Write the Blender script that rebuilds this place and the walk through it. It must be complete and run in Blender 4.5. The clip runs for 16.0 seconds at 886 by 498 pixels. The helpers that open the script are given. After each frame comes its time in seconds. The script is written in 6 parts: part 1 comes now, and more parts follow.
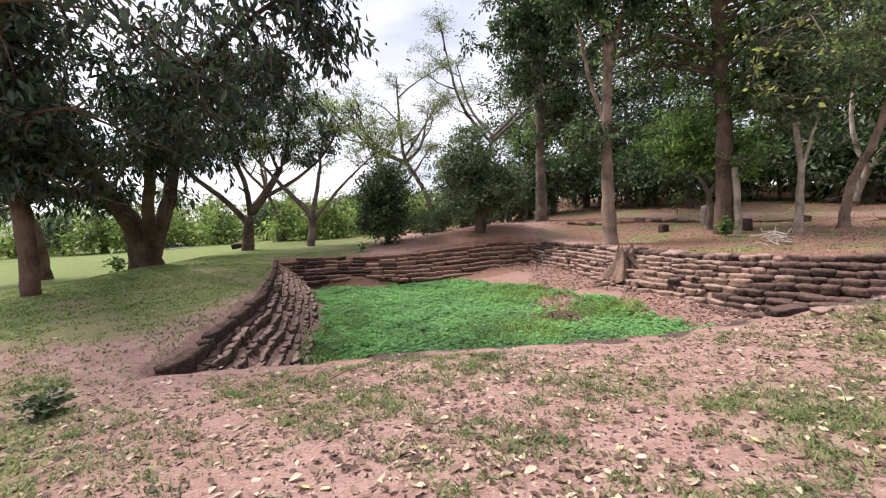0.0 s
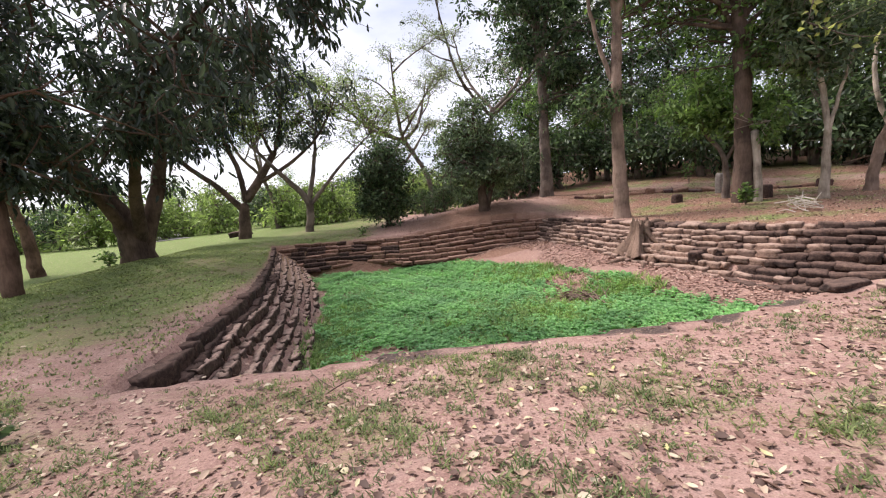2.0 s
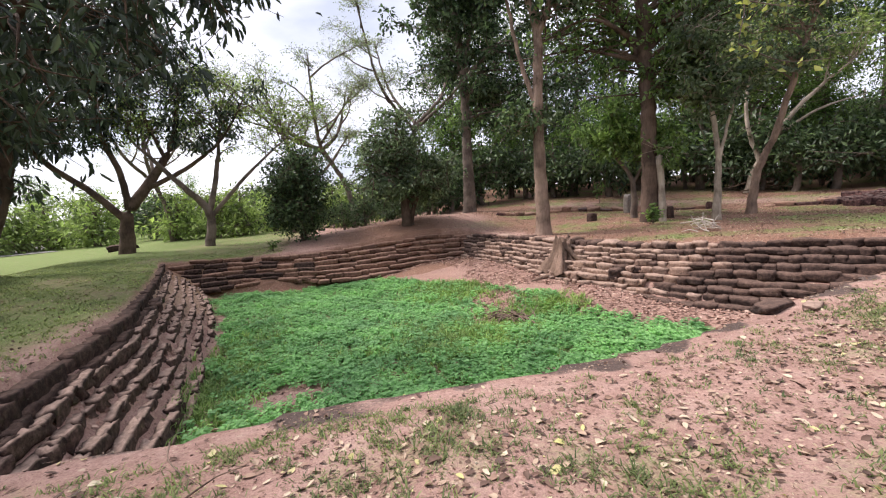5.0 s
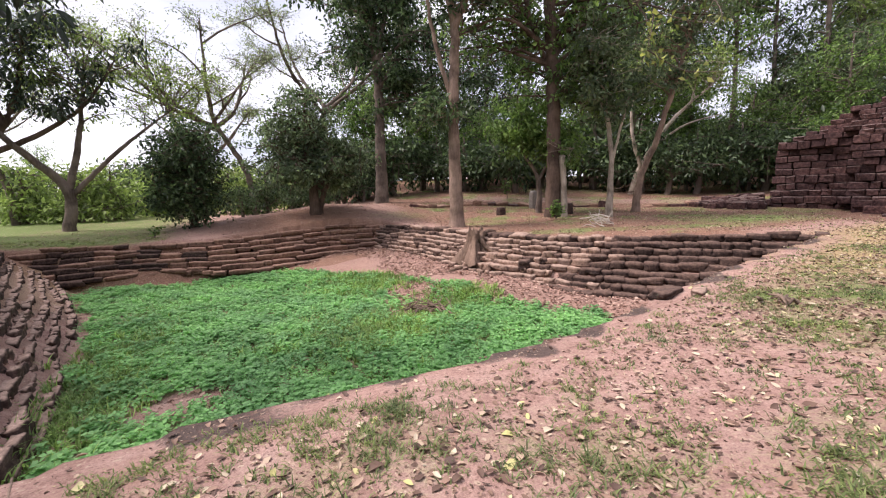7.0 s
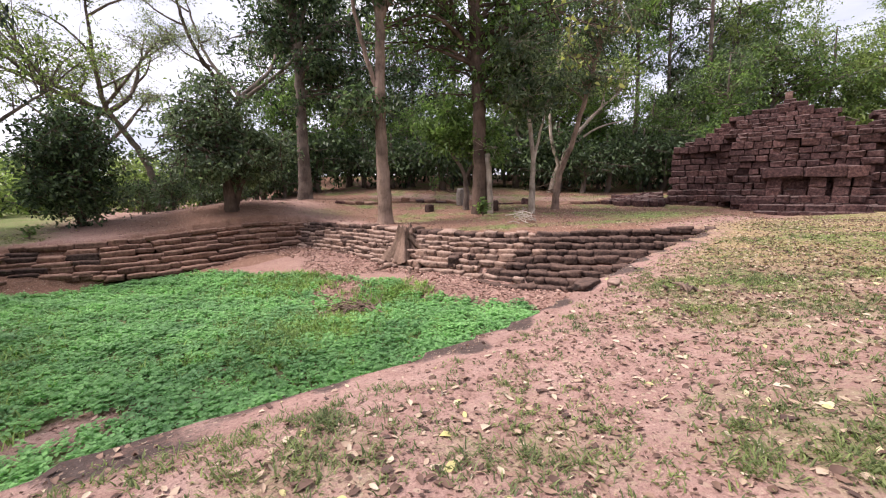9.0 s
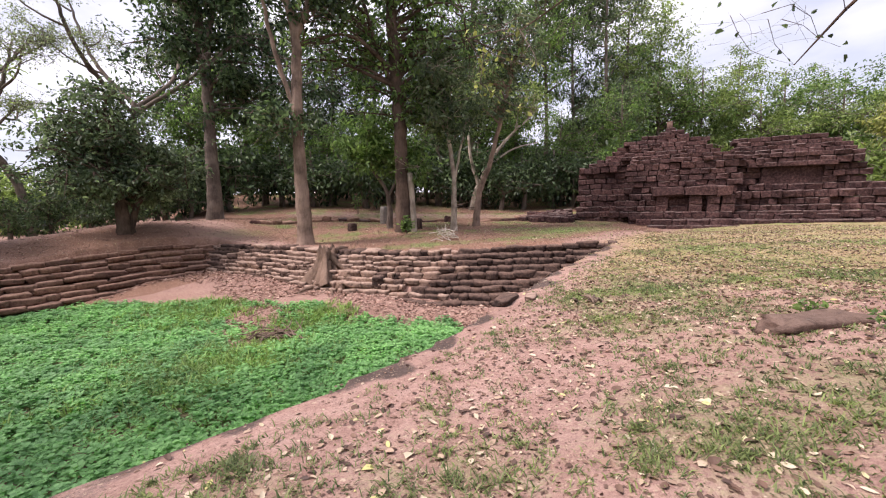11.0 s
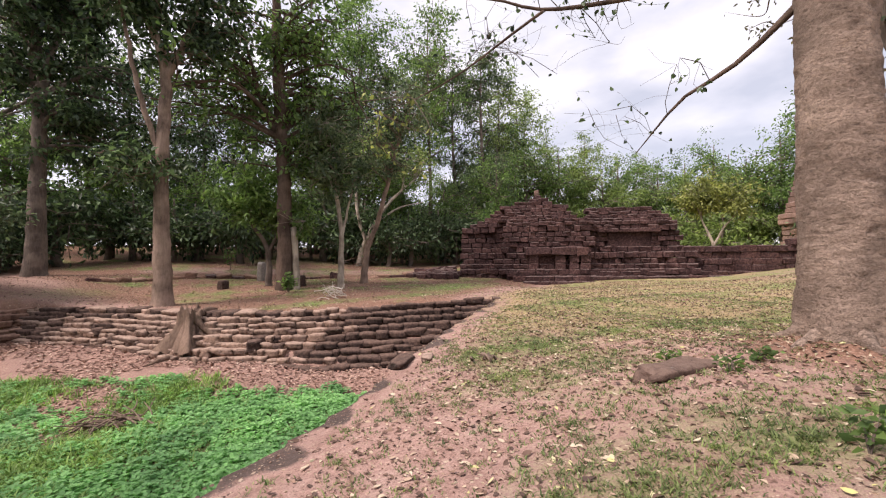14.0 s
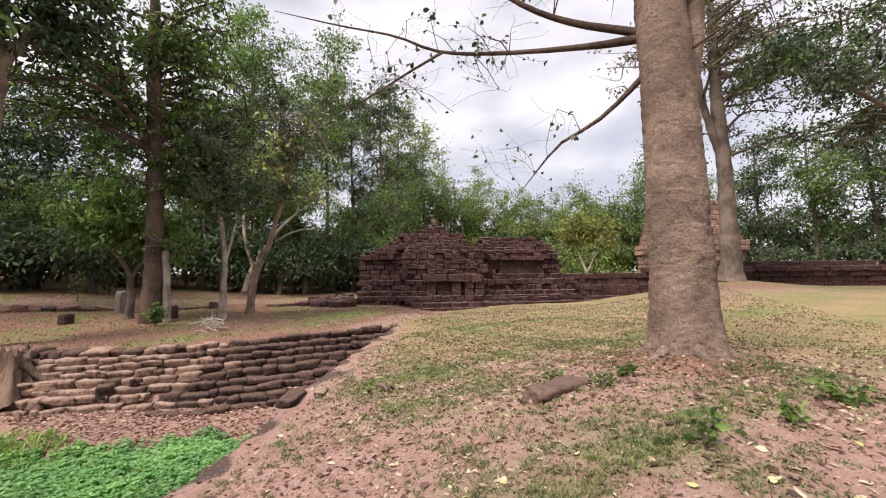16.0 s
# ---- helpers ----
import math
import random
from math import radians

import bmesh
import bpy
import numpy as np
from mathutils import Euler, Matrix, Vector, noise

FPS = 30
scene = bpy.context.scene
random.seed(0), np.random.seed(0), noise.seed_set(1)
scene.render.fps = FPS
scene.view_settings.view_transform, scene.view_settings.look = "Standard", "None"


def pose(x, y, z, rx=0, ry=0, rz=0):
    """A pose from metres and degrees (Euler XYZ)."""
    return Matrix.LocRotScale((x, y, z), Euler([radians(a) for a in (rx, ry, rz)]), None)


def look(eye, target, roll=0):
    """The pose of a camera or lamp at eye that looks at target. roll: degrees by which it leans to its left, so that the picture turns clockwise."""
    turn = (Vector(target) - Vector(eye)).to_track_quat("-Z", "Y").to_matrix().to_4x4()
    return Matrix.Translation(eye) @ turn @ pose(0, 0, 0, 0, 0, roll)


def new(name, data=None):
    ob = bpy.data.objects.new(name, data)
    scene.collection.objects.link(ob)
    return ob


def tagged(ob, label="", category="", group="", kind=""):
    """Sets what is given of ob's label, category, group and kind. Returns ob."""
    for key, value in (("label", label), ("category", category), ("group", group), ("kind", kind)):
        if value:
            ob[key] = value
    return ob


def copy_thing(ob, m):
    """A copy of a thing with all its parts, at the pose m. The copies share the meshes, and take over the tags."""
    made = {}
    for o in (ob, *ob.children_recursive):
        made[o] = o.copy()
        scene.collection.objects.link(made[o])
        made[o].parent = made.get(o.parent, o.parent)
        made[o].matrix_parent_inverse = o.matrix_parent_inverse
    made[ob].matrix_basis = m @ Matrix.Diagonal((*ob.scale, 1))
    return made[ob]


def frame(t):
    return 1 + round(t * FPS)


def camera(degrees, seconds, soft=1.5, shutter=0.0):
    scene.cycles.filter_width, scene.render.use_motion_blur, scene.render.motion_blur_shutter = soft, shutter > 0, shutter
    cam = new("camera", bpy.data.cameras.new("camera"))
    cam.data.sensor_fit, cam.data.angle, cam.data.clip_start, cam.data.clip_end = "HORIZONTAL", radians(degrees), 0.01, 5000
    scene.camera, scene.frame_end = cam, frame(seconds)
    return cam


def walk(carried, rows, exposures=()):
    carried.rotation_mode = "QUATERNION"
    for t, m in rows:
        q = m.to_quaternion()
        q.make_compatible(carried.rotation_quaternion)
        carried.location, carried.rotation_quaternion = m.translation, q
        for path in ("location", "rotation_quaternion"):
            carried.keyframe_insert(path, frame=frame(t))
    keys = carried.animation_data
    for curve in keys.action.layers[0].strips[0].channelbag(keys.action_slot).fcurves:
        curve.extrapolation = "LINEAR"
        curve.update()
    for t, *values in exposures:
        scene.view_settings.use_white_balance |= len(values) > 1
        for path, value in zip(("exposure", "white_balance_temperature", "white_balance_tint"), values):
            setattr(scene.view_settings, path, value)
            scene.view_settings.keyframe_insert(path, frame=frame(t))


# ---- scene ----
cam = camera(94.7, 16.0, soft=1.15)
PATH = [
    (0, (0.019, 0.029, 1.719), (0.014, 2.022, 1.554), -3.1),
    (0.5, (0.063, 0.266, 1.72), (0.098, 2.261, 1.578), -3.2),
    (1, (0.05, 0.484, 1.682), (0.041, 2.468, 1.433), -3.3),
    (1.5, (-0.06, 0.717, 1.683), (-0.059, 2.708, 1.487), -4.8),
    (2, (-0.099, 0.911, 1.68), (-0.12, 2.894, 1.419), -5.4),
    (2.5, (-0.074, 1.135, 1.667), (-0.172, 3.115, 1.405), -5.1),
    (3, (-0.071, 1.289, 1.664), (-0.197, 3.261, 1.358), -4.8),
    (3.5, (-0.084, 1.489, 1.664), (-0.071, 3.472, 1.404), -4.8),
    (4, (-0.112, 1.626, 1.655), (0.034, 3.604, 1.398), -4.1),
    (4.5, (-0.088, 1.807, 1.66), (0.181, 3.776, 1.439), -4.4),
    (7, (-0.279, 2.33, 1.544), (0.511, 4.147, 1.266), -1.5),
    (7.5, (-0.268, 2.417, 1.518), (0.68, 4.151, 1.211), -3.1),
    (8, (-0.272, 2.465, 1.502), (0.732, 4.162, 1.173), -2.1),
    (10.5, (-0.229, 2.407, 1.59), (1.073, 3.908, 1.36), -1.2),
    (11, (-0.226, 2.403, 1.595), (1.158, 3.829, 1.371), -1.2),
    (11.5, (-0.227, 2.41, 1.591), (1.21, 3.785, 1.377), -1.6),
    (12, (-0.199, 2.402, 1.59), (1.289, 3.727, 1.408), -1.7),
    (12.5, (-0.201, 2.427, 1.602), (1.341, 3.695, 1.478), -1.7),
    (13, (-0.203, 2.503, 1.617), (1.417, 3.675, 1.575), -1.7),
    (13.5, (-0.22, 2.602, 1.638), (1.462, 3.684, 1.653), -0.9),
    (14, (-0.226, 2.655, 1.649), (1.511, 3.645, 1.689), -0.5),
    (14.5, (-0.208, 2.67, 1.653), (1.596, 3.531, 1.723), -0.5),
    (15, (-0.211, 2.671, 1.657), (1.645, 3.407, 1.762), -0.4),
    (15.5, (-0.224, 2.66, 1.664), (1.67, 3.288, 1.8), -0.5),
    (16, (-0.24, 2.653, 1.668), (1.681, 3.184, 1.833), -0.7),
]
walk(cam, [(t, look(eye, target, roll)) for t, eye, target, roll in PATH],
     exposures=[(0, 0.87, 6400, 20), (4.5, 0.87, 6380, 18), (8, 0.90, 6430, 23), (12, 0.82, 6470, 23), (16, 0.63, 6750, 18)])

# ---- world, sun, exposure ----
SUN_EL, SUN_AZ = radians(52), radians(-60)
world = bpy.data.worlds.new("sky")
scene.world = world
world.use_nodes = True
wn, wl = world.node_tree.nodes, world.node_tree.links
wn.clear()
w_out, w_bg = wn.new("ShaderNodeOutputWorld"), wn.new("ShaderNodeBackground")
w_sky = wn.new("ShaderNodeTexSky")
w_sky.sky_type, w_sky.sun_disc = "NISHITA", False
w_sky.sun_elevation, w_sky.sun_rotation = SUN_EL, SUN_AZ
w_co, w_map = wn.new("ShaderNodeTexCoord"), wn.new("ShaderNodeMapping")
w_map.inputs["Scale"].default_value = (1.6, 1.6, 4.0)
w_noise = wn.new("ShaderNodeTexNoise")
w_noise.inputs["Scale"].default_value, w_noise.inputs["Detail"].default_value = 1.7, 7
w_ramp = wn.new("ShaderNodeValToRGB")
w_ramp.color_ramp.elements[0].position, w_ramp.color_ramp.elements[1].position = 0.36, 0.62
w_ramp.color_ramp.elements[0].color = (3.3, 3.55, 3.95, 1)
w_ramp.color_ramp.elements[1].color = (5.9, 5.95, 6.05, 1)
w_mix = wn.new("ShaderNodeMix")
w_mix.data_type = "RGBA"
w_mix.inputs[0].default_value = 0.86
wl.new(w_co.outputs["Generated"], w_map.inputs["Vector"])
wl.new(w_map.outputs[0], w_noise.inputs["Vector"])
wl.new(w_noise.outputs["Fac"], w_ramp.inputs[0])
wl.new(w_sky.outputs[0], w_mix.inputs[6])
wl.new(w_ramp.outputs[0], w_mix.inputs[7])
wl.new(w_mix.outputs[2], w_bg.inputs["Color"])
w_bg.inputs["Strength"].default_value = 0.13
wl.new(w_bg.outputs[0], w_out.inputs["Surface"])
sun_data = bpy.data.lights.new("sun", "SUN")
sun_data.energy, sun_data.angle, sun_data.color = 3.0, radians(20), (1.0, 0.93, 0.84)
sun = new("sun", sun_data)
SUN_DIR = Vector((math.sin(SUN_AZ) * math.cos(SUN_EL), math.cos(SUN_AZ) * math.cos(SUN_EL), math.sin(SUN_EL)))
sun.matrix_world = look(SUN_DIR * 100, (0, 0, 0))


# ---- materials ----
def node_mat(name):
    m = bpy.data.materials.new(name)
    m.use_nodes = True
    n, l = m.node_tree.nodes, m.node_tree.links
    return m, n, l, n["Principled BSDF"]


def noise_node(n, l, scale, detail=5, vec=None, rough=0.55):
    t = n.new("ShaderNodeTexNoise")
    t.inputs["Scale"].default_value, t.inputs["Detail"].default_value = scale, detail
    t.inputs["Roughness"].default_value = rough
    if vec is not None:
        l.new(vec, t.inputs["Vector"])
    return t.outputs["Fac"]


def ramp_node(n, l, fac, stops):
    r = n.new("ShaderNodeValToRGB")
    e = r.color_ramp.elements
    while len(e) < len(stops):
        e.new(0.5)
    for k, (p, c) in enumerate(stops):
        e[k].position, e[k].color = p, (*c, 1) if len(c) == 3 else c
    l.new(fac, r.inputs[0])
    return r.outputs[0]


def mix_node(n, l, fac, a, b, blend="MIX"):
    m = n.new("ShaderNodeMix")
    m.data_type, m.blend_type = "RGBA", blend
    for sock, v in ((m.inputs[0], fac), (m.inputs[6], a), (m.inputs[7], b)):
        if isinstance(v, (int, float)):
            sock.default_value = v
        elif isinstance(v, tuple):
            sock.default_value = (*v, 1)
        else:
            l.new(v, sock)
    return m.outputs[2]


def math_node(n, l, op, a, b):
    m = n.new("ShaderNodeMath")
    m.operation, m.use_clamp = op, True
    for sock, v in zip(m.inputs, (a, b)):
        if isinstance(v, (int, float)):
            sock.default_value = v
        else:
            l.new(v, sock)
    return m.outputs[0]


def bump_node(n, l, height, bsdf, strength, dist=0.02):
    b = n.new("ShaderNodeBump")
    b.inputs["Strength"].default_value, b.inputs["Distance"].default_value = strength, dist
    l.new(height, b.inputs["Height"])
    l.new(b.outputs[0], bsdf.inputs["Normal"])


def obj_vec(n):
    return n.new("ShaderNodeTexCoord").outputs["Object"]


def ground_material():
    """Soil, grass and leaf mould, laid out by the zone attribute of the ground: r grass, g leaf litter, b damp dark silt, alpha dry straw."""
    m, n, l, b = node_mat("ground_soil_and_grass")
    v = obj_vec(n)
    zone = n.new("ShaderNodeAttribute")
    zone.attribute_name = "zone"
    sep = n.new("ShaderNodeSeparateColor")
    l.new(zone.outputs["Color"], sep.inputs[0])
    big, mid, fine, grit = noise_node(n, l, 0.45, 6, v), noise_node(n, l, 2.6, 7, v, 0.65), noise_node(n, l, 24, 7, v, 0.75), noise_node(n, l, 85, 5, v, 0.7)
    soil = ramp_node(n, l, mid, [(0.3, (0.24, 0.130, 0.105)), (0.50, (0.45, 0.285, 0.243)), (0.70, (0.60, 0.43, 0.375))])
    soil = mix_node(n, l, 0.55, soil, ramp_node(n, l, fine, [(0.3, (0.16, 0.09, 0.072)), (0.6, (0.52, 0.345, 0.285))]))
    litter = ramp_node(n, l, fine, [(0.32, (0.10, 0.053, 0.038)), (0.5, (0.285, 0.162, 0.115)), (0.68, (0.44, 0.275, 0.20))])
    grass = ramp_node(n, l, fine, [(0.3, (0.080, 0.118, 0.034)), (0.52, (0.19, 0.265, 0.080)), (0.7, (0.33, 0.38, 0.15))])
    silt = ramp_node(n, l, fine, [(0.3, (0.055, 0.042, 0.038)), (0.7, (0.16, 0.12, 0.105))])
    breakup = math_node(n, l, "ADD", math_node(n, l, "MULTIPLY", mid, 0.45), math_node(n, l, "MULTIPLY", fine, 0.55))

    def cover(channel, low, high):
        s = n.new("ShaderNodeMath")
        s.operation = "ADD"
        l.new(channel, s.inputs[0])
        l.new(breakup, s.inputs[1])
        mr = n.new("ShaderNodeMapRange")
        mr.inputs[1].default_value, mr.inputs[2].default_value = low, high
        l.new(s.outputs[0], mr.inputs[0])
        return mr.outputs[0]

    col = mix_node(n, l, cover(sep.outputs["Green"], 0.86, 1.12), soil, litter)
    straw = ramp_node(n, l, fine, [(0.3, (0.20, 0.135, 0.07)), (0.52, (0.41, 0.31, 0.17)), (0.7, (0.56, 0.45, 0.27))])
    col = mix_node(n, l, cover(zone.outputs["Alpha"], 0.72, 1.25), col, straw)
    col = mix_node(n, l, cover(sep.outputs["Red"], 0.80, 1.16), col, grass)
    col = mix_node(n, l, cover(sep.outputs["Blue"], 0.9, 1.05), col, silt)
    col = mix_node(n, l, 0.55, col, ramp_node(n, l, grit, [(0.36, (0.52, 0.48, 0.46)), (0.56, (1.1, 1.1, 1.1))]), "MULTIPLY")
    col = mix_node(n, l, 0.25, col, ramp_node(n, l, big, [(0.35, (0.6, 0.6, 0.6)), (0.65, (1, 1, 1))]), "MULTIPLY")
    for size, least, amount in ((16, 0.62, 0.8), (38, 0.5, 0.75)):
        cell = n.new("ShaderNodeTexVoronoi")
        cell.inputs["Scale"].default_value = size
        warp = n.new("ShaderNodeVectorMath")
        warp.operation = "MULTIPLY_ADD"
        warp.inputs[1].default_value = (1, 1, 1)
        nz = n.new("ShaderNodeTexNoise")
        nz.inputs["Scale"].default_value = size * 0.7
        l.new(v, nz.inputs["Vector"])
        sc = n.new("ShaderNodeVectorMath")
        sc.operation = "SCALE"
        sc.inputs[3].default_value = 1.2 / size
        l.new(nz.outputs["Color"], sc.inputs[0])
        l.new(v, warp.inputs[0])
        l.new(sc.outputs[0], warp.inputs[2])
        l.new(warp.outputs[0], cell.inputs["Vector"])
        rnd = n.new("ShaderNodeSeparateColor")
        l.new(cell.outputs["Color"], rnd.inputs[0])
        core = ramp_node(n, l, cell.outputs["Distance"], [(0.26, (1, 1, 1)), (0.36, (0, 0, 0))])
        pick = ramp_node(n, l, rnd.outputs["Red"], [(least, (0, 0, 0)), (least + 0.03, (1, 1, 1))])
        bit = ramp_node(n, l, rnd.outputs["Green"], [(0.0, (0.07, 0.045, 0.035)), (0.45, (0.20, 0.125, 0.09)), (0.75, (0.42, 0.31, 0.23)), (1.0, (0.58, 0.48, 0.36))])
        col = mix_node(n, l, math_node(n, l, "MULTIPLY", math_node(n, l, "MULTIPLY", core, pick), amount), col, bit)
    l.new(col, b.inputs["Base Color"])
    b.inputs["Roughness"].default_value = 0.95
    b.inputs["Specular IOR Level"].default_value = 0.15
    lump = noise_node(n, l, 8, 5, v, 0.6)
    height = math_node(n, l, "ADD", math_node(n, l, "MULTIPLY", lump, 0.5), math_node(n, l, "ADD", math_node(n, l, "MULTIPLY", fine, 0.32), math_node(n, l, "MULTIPLY", grit, 0.18)))
    bump_node(n, l, height, b, 0.8, 0.06)
    return m


def laterite_material(name, dark, mid_c, light, dust, dust_amount):
    m, n, l, b = node_mat(name)
    v = obj_vec(n)
    geo = n.new("ShaderNodeNewGeometry")
    pos = geo.outputs["Position"]
    info = n.new("ShaderNodeObjectInfo")
    fine, pits, big = noise_node(n, l, 9, 7, pos, 0.7), noise_node(n, l, 38, 4, pos), noise_node(n, l, 0.55, 4, pos)
    col = ramp_node(n, l, fine, [(0.3, dark), (0.5, mid_c), (0.72, light)])
    per = ramp_node(n, l, info.outputs["Random"], [(0.0, (0.74, 0.73, 0.74)), (0.5, (0.92, 0.9, 0.89)), (1.0, (1.18, 1.13, 1.09))])
    col = mix_node(n, l, 1.0, col, per, "MULTIPLY")
    col = mix_node(n, l, 0.6, col, ramp_node(n, l, big, [(0.38, (0.5, 0.47, 0.48)), (0.6, (1.1, 1.08, 1.05))]), "MULTIPLY")
    sep = n.new("ShaderNodeSeparateXYZ")
    l.new(geo.outputs["Normal"], sep.inputs[0])
    up = n.new("ShaderNodeMapRange")
    up.inputs[1].default_value, up.inputs[2].default_value, up.inputs[4].default_value = 0.45, 0.95, dust_amount
    l.new(sep.outputs["Z"], up.inputs[0])
    col = mix_node(n, l, math_node(n, l, "MULTIPLY", up.outputs[0], ramp_node(n, l, fine, [(0.3, (0.3,) * 3), (0.6, (1,) * 3)])), col, dust)
    lichen = ramp_node(n, l, noise_node(n, l, 6, 6, pos, 0.75), [(0.63, (0,) * 3), (0.72, (0.55,) * 3)])
    col = mix_node(n, l, lichen, col, (0.30, 0.29, 0.26))
    l.new(col, b.inputs["Base Color"])
    b.inputs["Roughness"].default_value = 0.92
    b.inputs["Specular IOR Level"].default_value = 0.2
    bump_node(n, l, math_node(n, l, "ADD", math_node(n, l, "MULTIPLY", fine, 0.6), math_node(n, l, "MULTIPLY", pits, 0.4)), b, 0.9, 0.05)
    return m


def bark_material(name, dark, light, rings=0.0):
    """Bark with upright streaks, or with level fissures and pits."""
    m, n, l, b = node_mat(name)
    v = obj_vec(n)
    mp = n.new("ShaderNodeMapping")
    mp.inputs["Scale"].default_value = (3, 3, 0.6) if not rings else (2.6, 2.6, 7.0)
    l.new(v, mp.inputs[0])
    streak, fine, blotch = noise_node(n, l, 2.4 if rings else 5, 8, mp.outputs[0], 0.72), noise_node(n, l, 30, 6, v, 0.65), noise_node(n, l, 1.3, 5, v)
    col = ramp_node(n, l, streak, [(0.2 if rings else 0.32, dark), (0.78 if rings else 0.62, light)])
    col = mix_node(n, l, 0.38 if rings else 0.45, col, ramp_node(n, l, blotch, [(0.4, tuple(c * 0.55 for c in dark)), (0.6, tuple(min(1, c * 1.25) for c in light))]))
    height = math_node(n, l, "ADD", math_node(n, l, "MULTIPLY", streak, 0.7), math_node(n, l, "MULTIPLY", fine, 0.3))
    if rings:
        crack = ramp_node(n, l, noise_node(n, l, 3.0, 4, mp.outputs[0], 0.6), [(0.35, (0, 0, 0)), (0.41, (1, 1, 1))])
        plate = n.new("ShaderNodeTexVoronoi")
        plate.feature = "DISTANCE_TO_EDGE"
        plate.inputs["Scale"].default_value = 3.4
        bent = n.new("ShaderNodeVectorMath")
        swirl = n.new("ShaderNodeTexNoise")
        swirl.inputs["Scale"].default_value, swirl.inputs["Detail"].default_value = 6, 5
        l.new(mp.outputs[0], swirl.inputs["Vector"])
        l.new(mp.outputs[0], bent.inputs[0])
        l.new(swirl.outputs["Color"], bent.inputs[1])
        l.new(bent.outputs[0], plate.inputs["Vector"])
        seam = ramp_node(n, l, plate.outputs["Distance"], [(0.0, (0, 0, 0)), (0.07, (1, 1, 1))])
        height = math_node(n, l, "MULTIPLY", height, math_node(n, l, "ADD", math_node(n, l, "MULTIPLY", seam, 0.5), 0.5))
        col = mix_node(n, l, seam, mix_node(n, l, 0.42, col, tuple(c * 0.45 for c in dark)), col)
        col = mix_node(n, l, crack, mix_node(n, l, 0.5, col, tuple(c * 0.4 for c in dark)), col)
        col = mix_node(n, l, 0.5, col, ramp_node(n, l, fine, [(0.35, (0.55, 0.53, 0.51)), (0.62, (1.2, 1.17, 1.15))]), "MULTIPLY")
        height = math_node(n, l, "MULTIPLY", height, math_node(n, l, "ADD", math_node(n, l, "MULTIPLY", crack, 0.6), 0.4))
    l.new(col, b.inputs["Base Color"])
    b.inputs["Roughness"].default_value = 0.9
    b.inputs["Specular IOR Level"].default_value = 0.2
    bump_node(n, l, height, b, 0.9, 0.06 if rings else 0.05)
    return m


def leaf_material(name, dark, light, glow=0.35, gloss=0.45, top=1.5, patches=0.5):
    """Leaves: colour varies leaf by leaf, light passes through."""
    m, n, l, b = node_mat(name)
    geo = n.new("ShaderNodeNewGeometry")
    col = ramp_node(n, l, geo.outputs["Random Per Island"], [(0.0, dark), (0.7, light), (1.0, tuple(min(1, c * top) for c in light))])
    patch = noise_node(n, l, 0.7, 4, geo.outputs["Position"])
    col = mix_node(n, l, patches, col, ramp_node(n, l, patch, [(0.36, (0.42, 0.46, 0.50)), (0.64, (1.35, 1.28, 1.0))]), "MULTIPLY")
    l.new(col, b.inputs["Base Color"])
    b.inputs["Roughness"].default_value = gloss
    b.inputs["Specular IOR Level"].default_value = 0.4
    tr, mx = n.new("ShaderNodeBsdfTranslucent"), n.new("ShaderNodeMixShader")
    l.new(mix_node(n, l, 1.0, col, (1.12, 1.25, 0.92), "MULTIPLY"), tr.inputs["Color"])
    mx.inputs[0].default_value = glow
    l.new(b.outputs[0], mx.inputs[1])
    l.new(tr.outputs[0], mx.inputs[2])
    l.new(mx.outputs[0], n["Material Output"].inputs["Surface"])
    return m


def plain_material(name, dark, light, scale=12, rough=0.9):
    m, n, l, b = node_mat(name)
    v = obj_vec(n)
    f = noise_node(n, l, scale, 6, v, 0.65)
    l.new(ramp_node(n, l, f, [(0.32, dark), (0.66, light)]), b.inputs["Base Color"])
    b.inputs["Roughness"].default_value = rough
    bump_node(n, l, f, b, 0.6, 0.03)
    return m


def dry_leaf_material():
    m, n, l, b = node_mat("fallen_leaf")
    geo = n.new("ShaderNodeNewGeometry")
    col = ramp_node(n, l, geo.outputs["Random Per Island"], [(0.0, (0.065, 0.038, 0.03)), (0.35, (0.14, 0.08, 0.055)), (0.62, (0.30, 0.19, 0.135)), (0.82, (0.46, 0.35, 0.25)), (0.95, (0.58, 0.50, 0.36)), (1.0, (0.50, 0.46, 0.18))])
    l.new(col, b.inputs["Base Color"])
    b.inputs["Roughness"].default_value = 0.75
    return m


def red_leaf_material():
    m, n, l, b = node_mat("fallen_leaf_reddish")
    geo = n.new("ShaderNodeNewGeometry")
    l.new(ramp_node(n, l, geo.outputs["Random Per Island"], [(0.0, (0.14, 0.075, 0.055)), (0.4, (0.32, 0.185, 0.14)), (0.8, (0.47, 0.30, 0.235)), (1.0, (0.58, 0.43, 0.34))]), b.inputs["Base Color"])
    b.inputs["Roughness"].default_value = 0.8
    return m


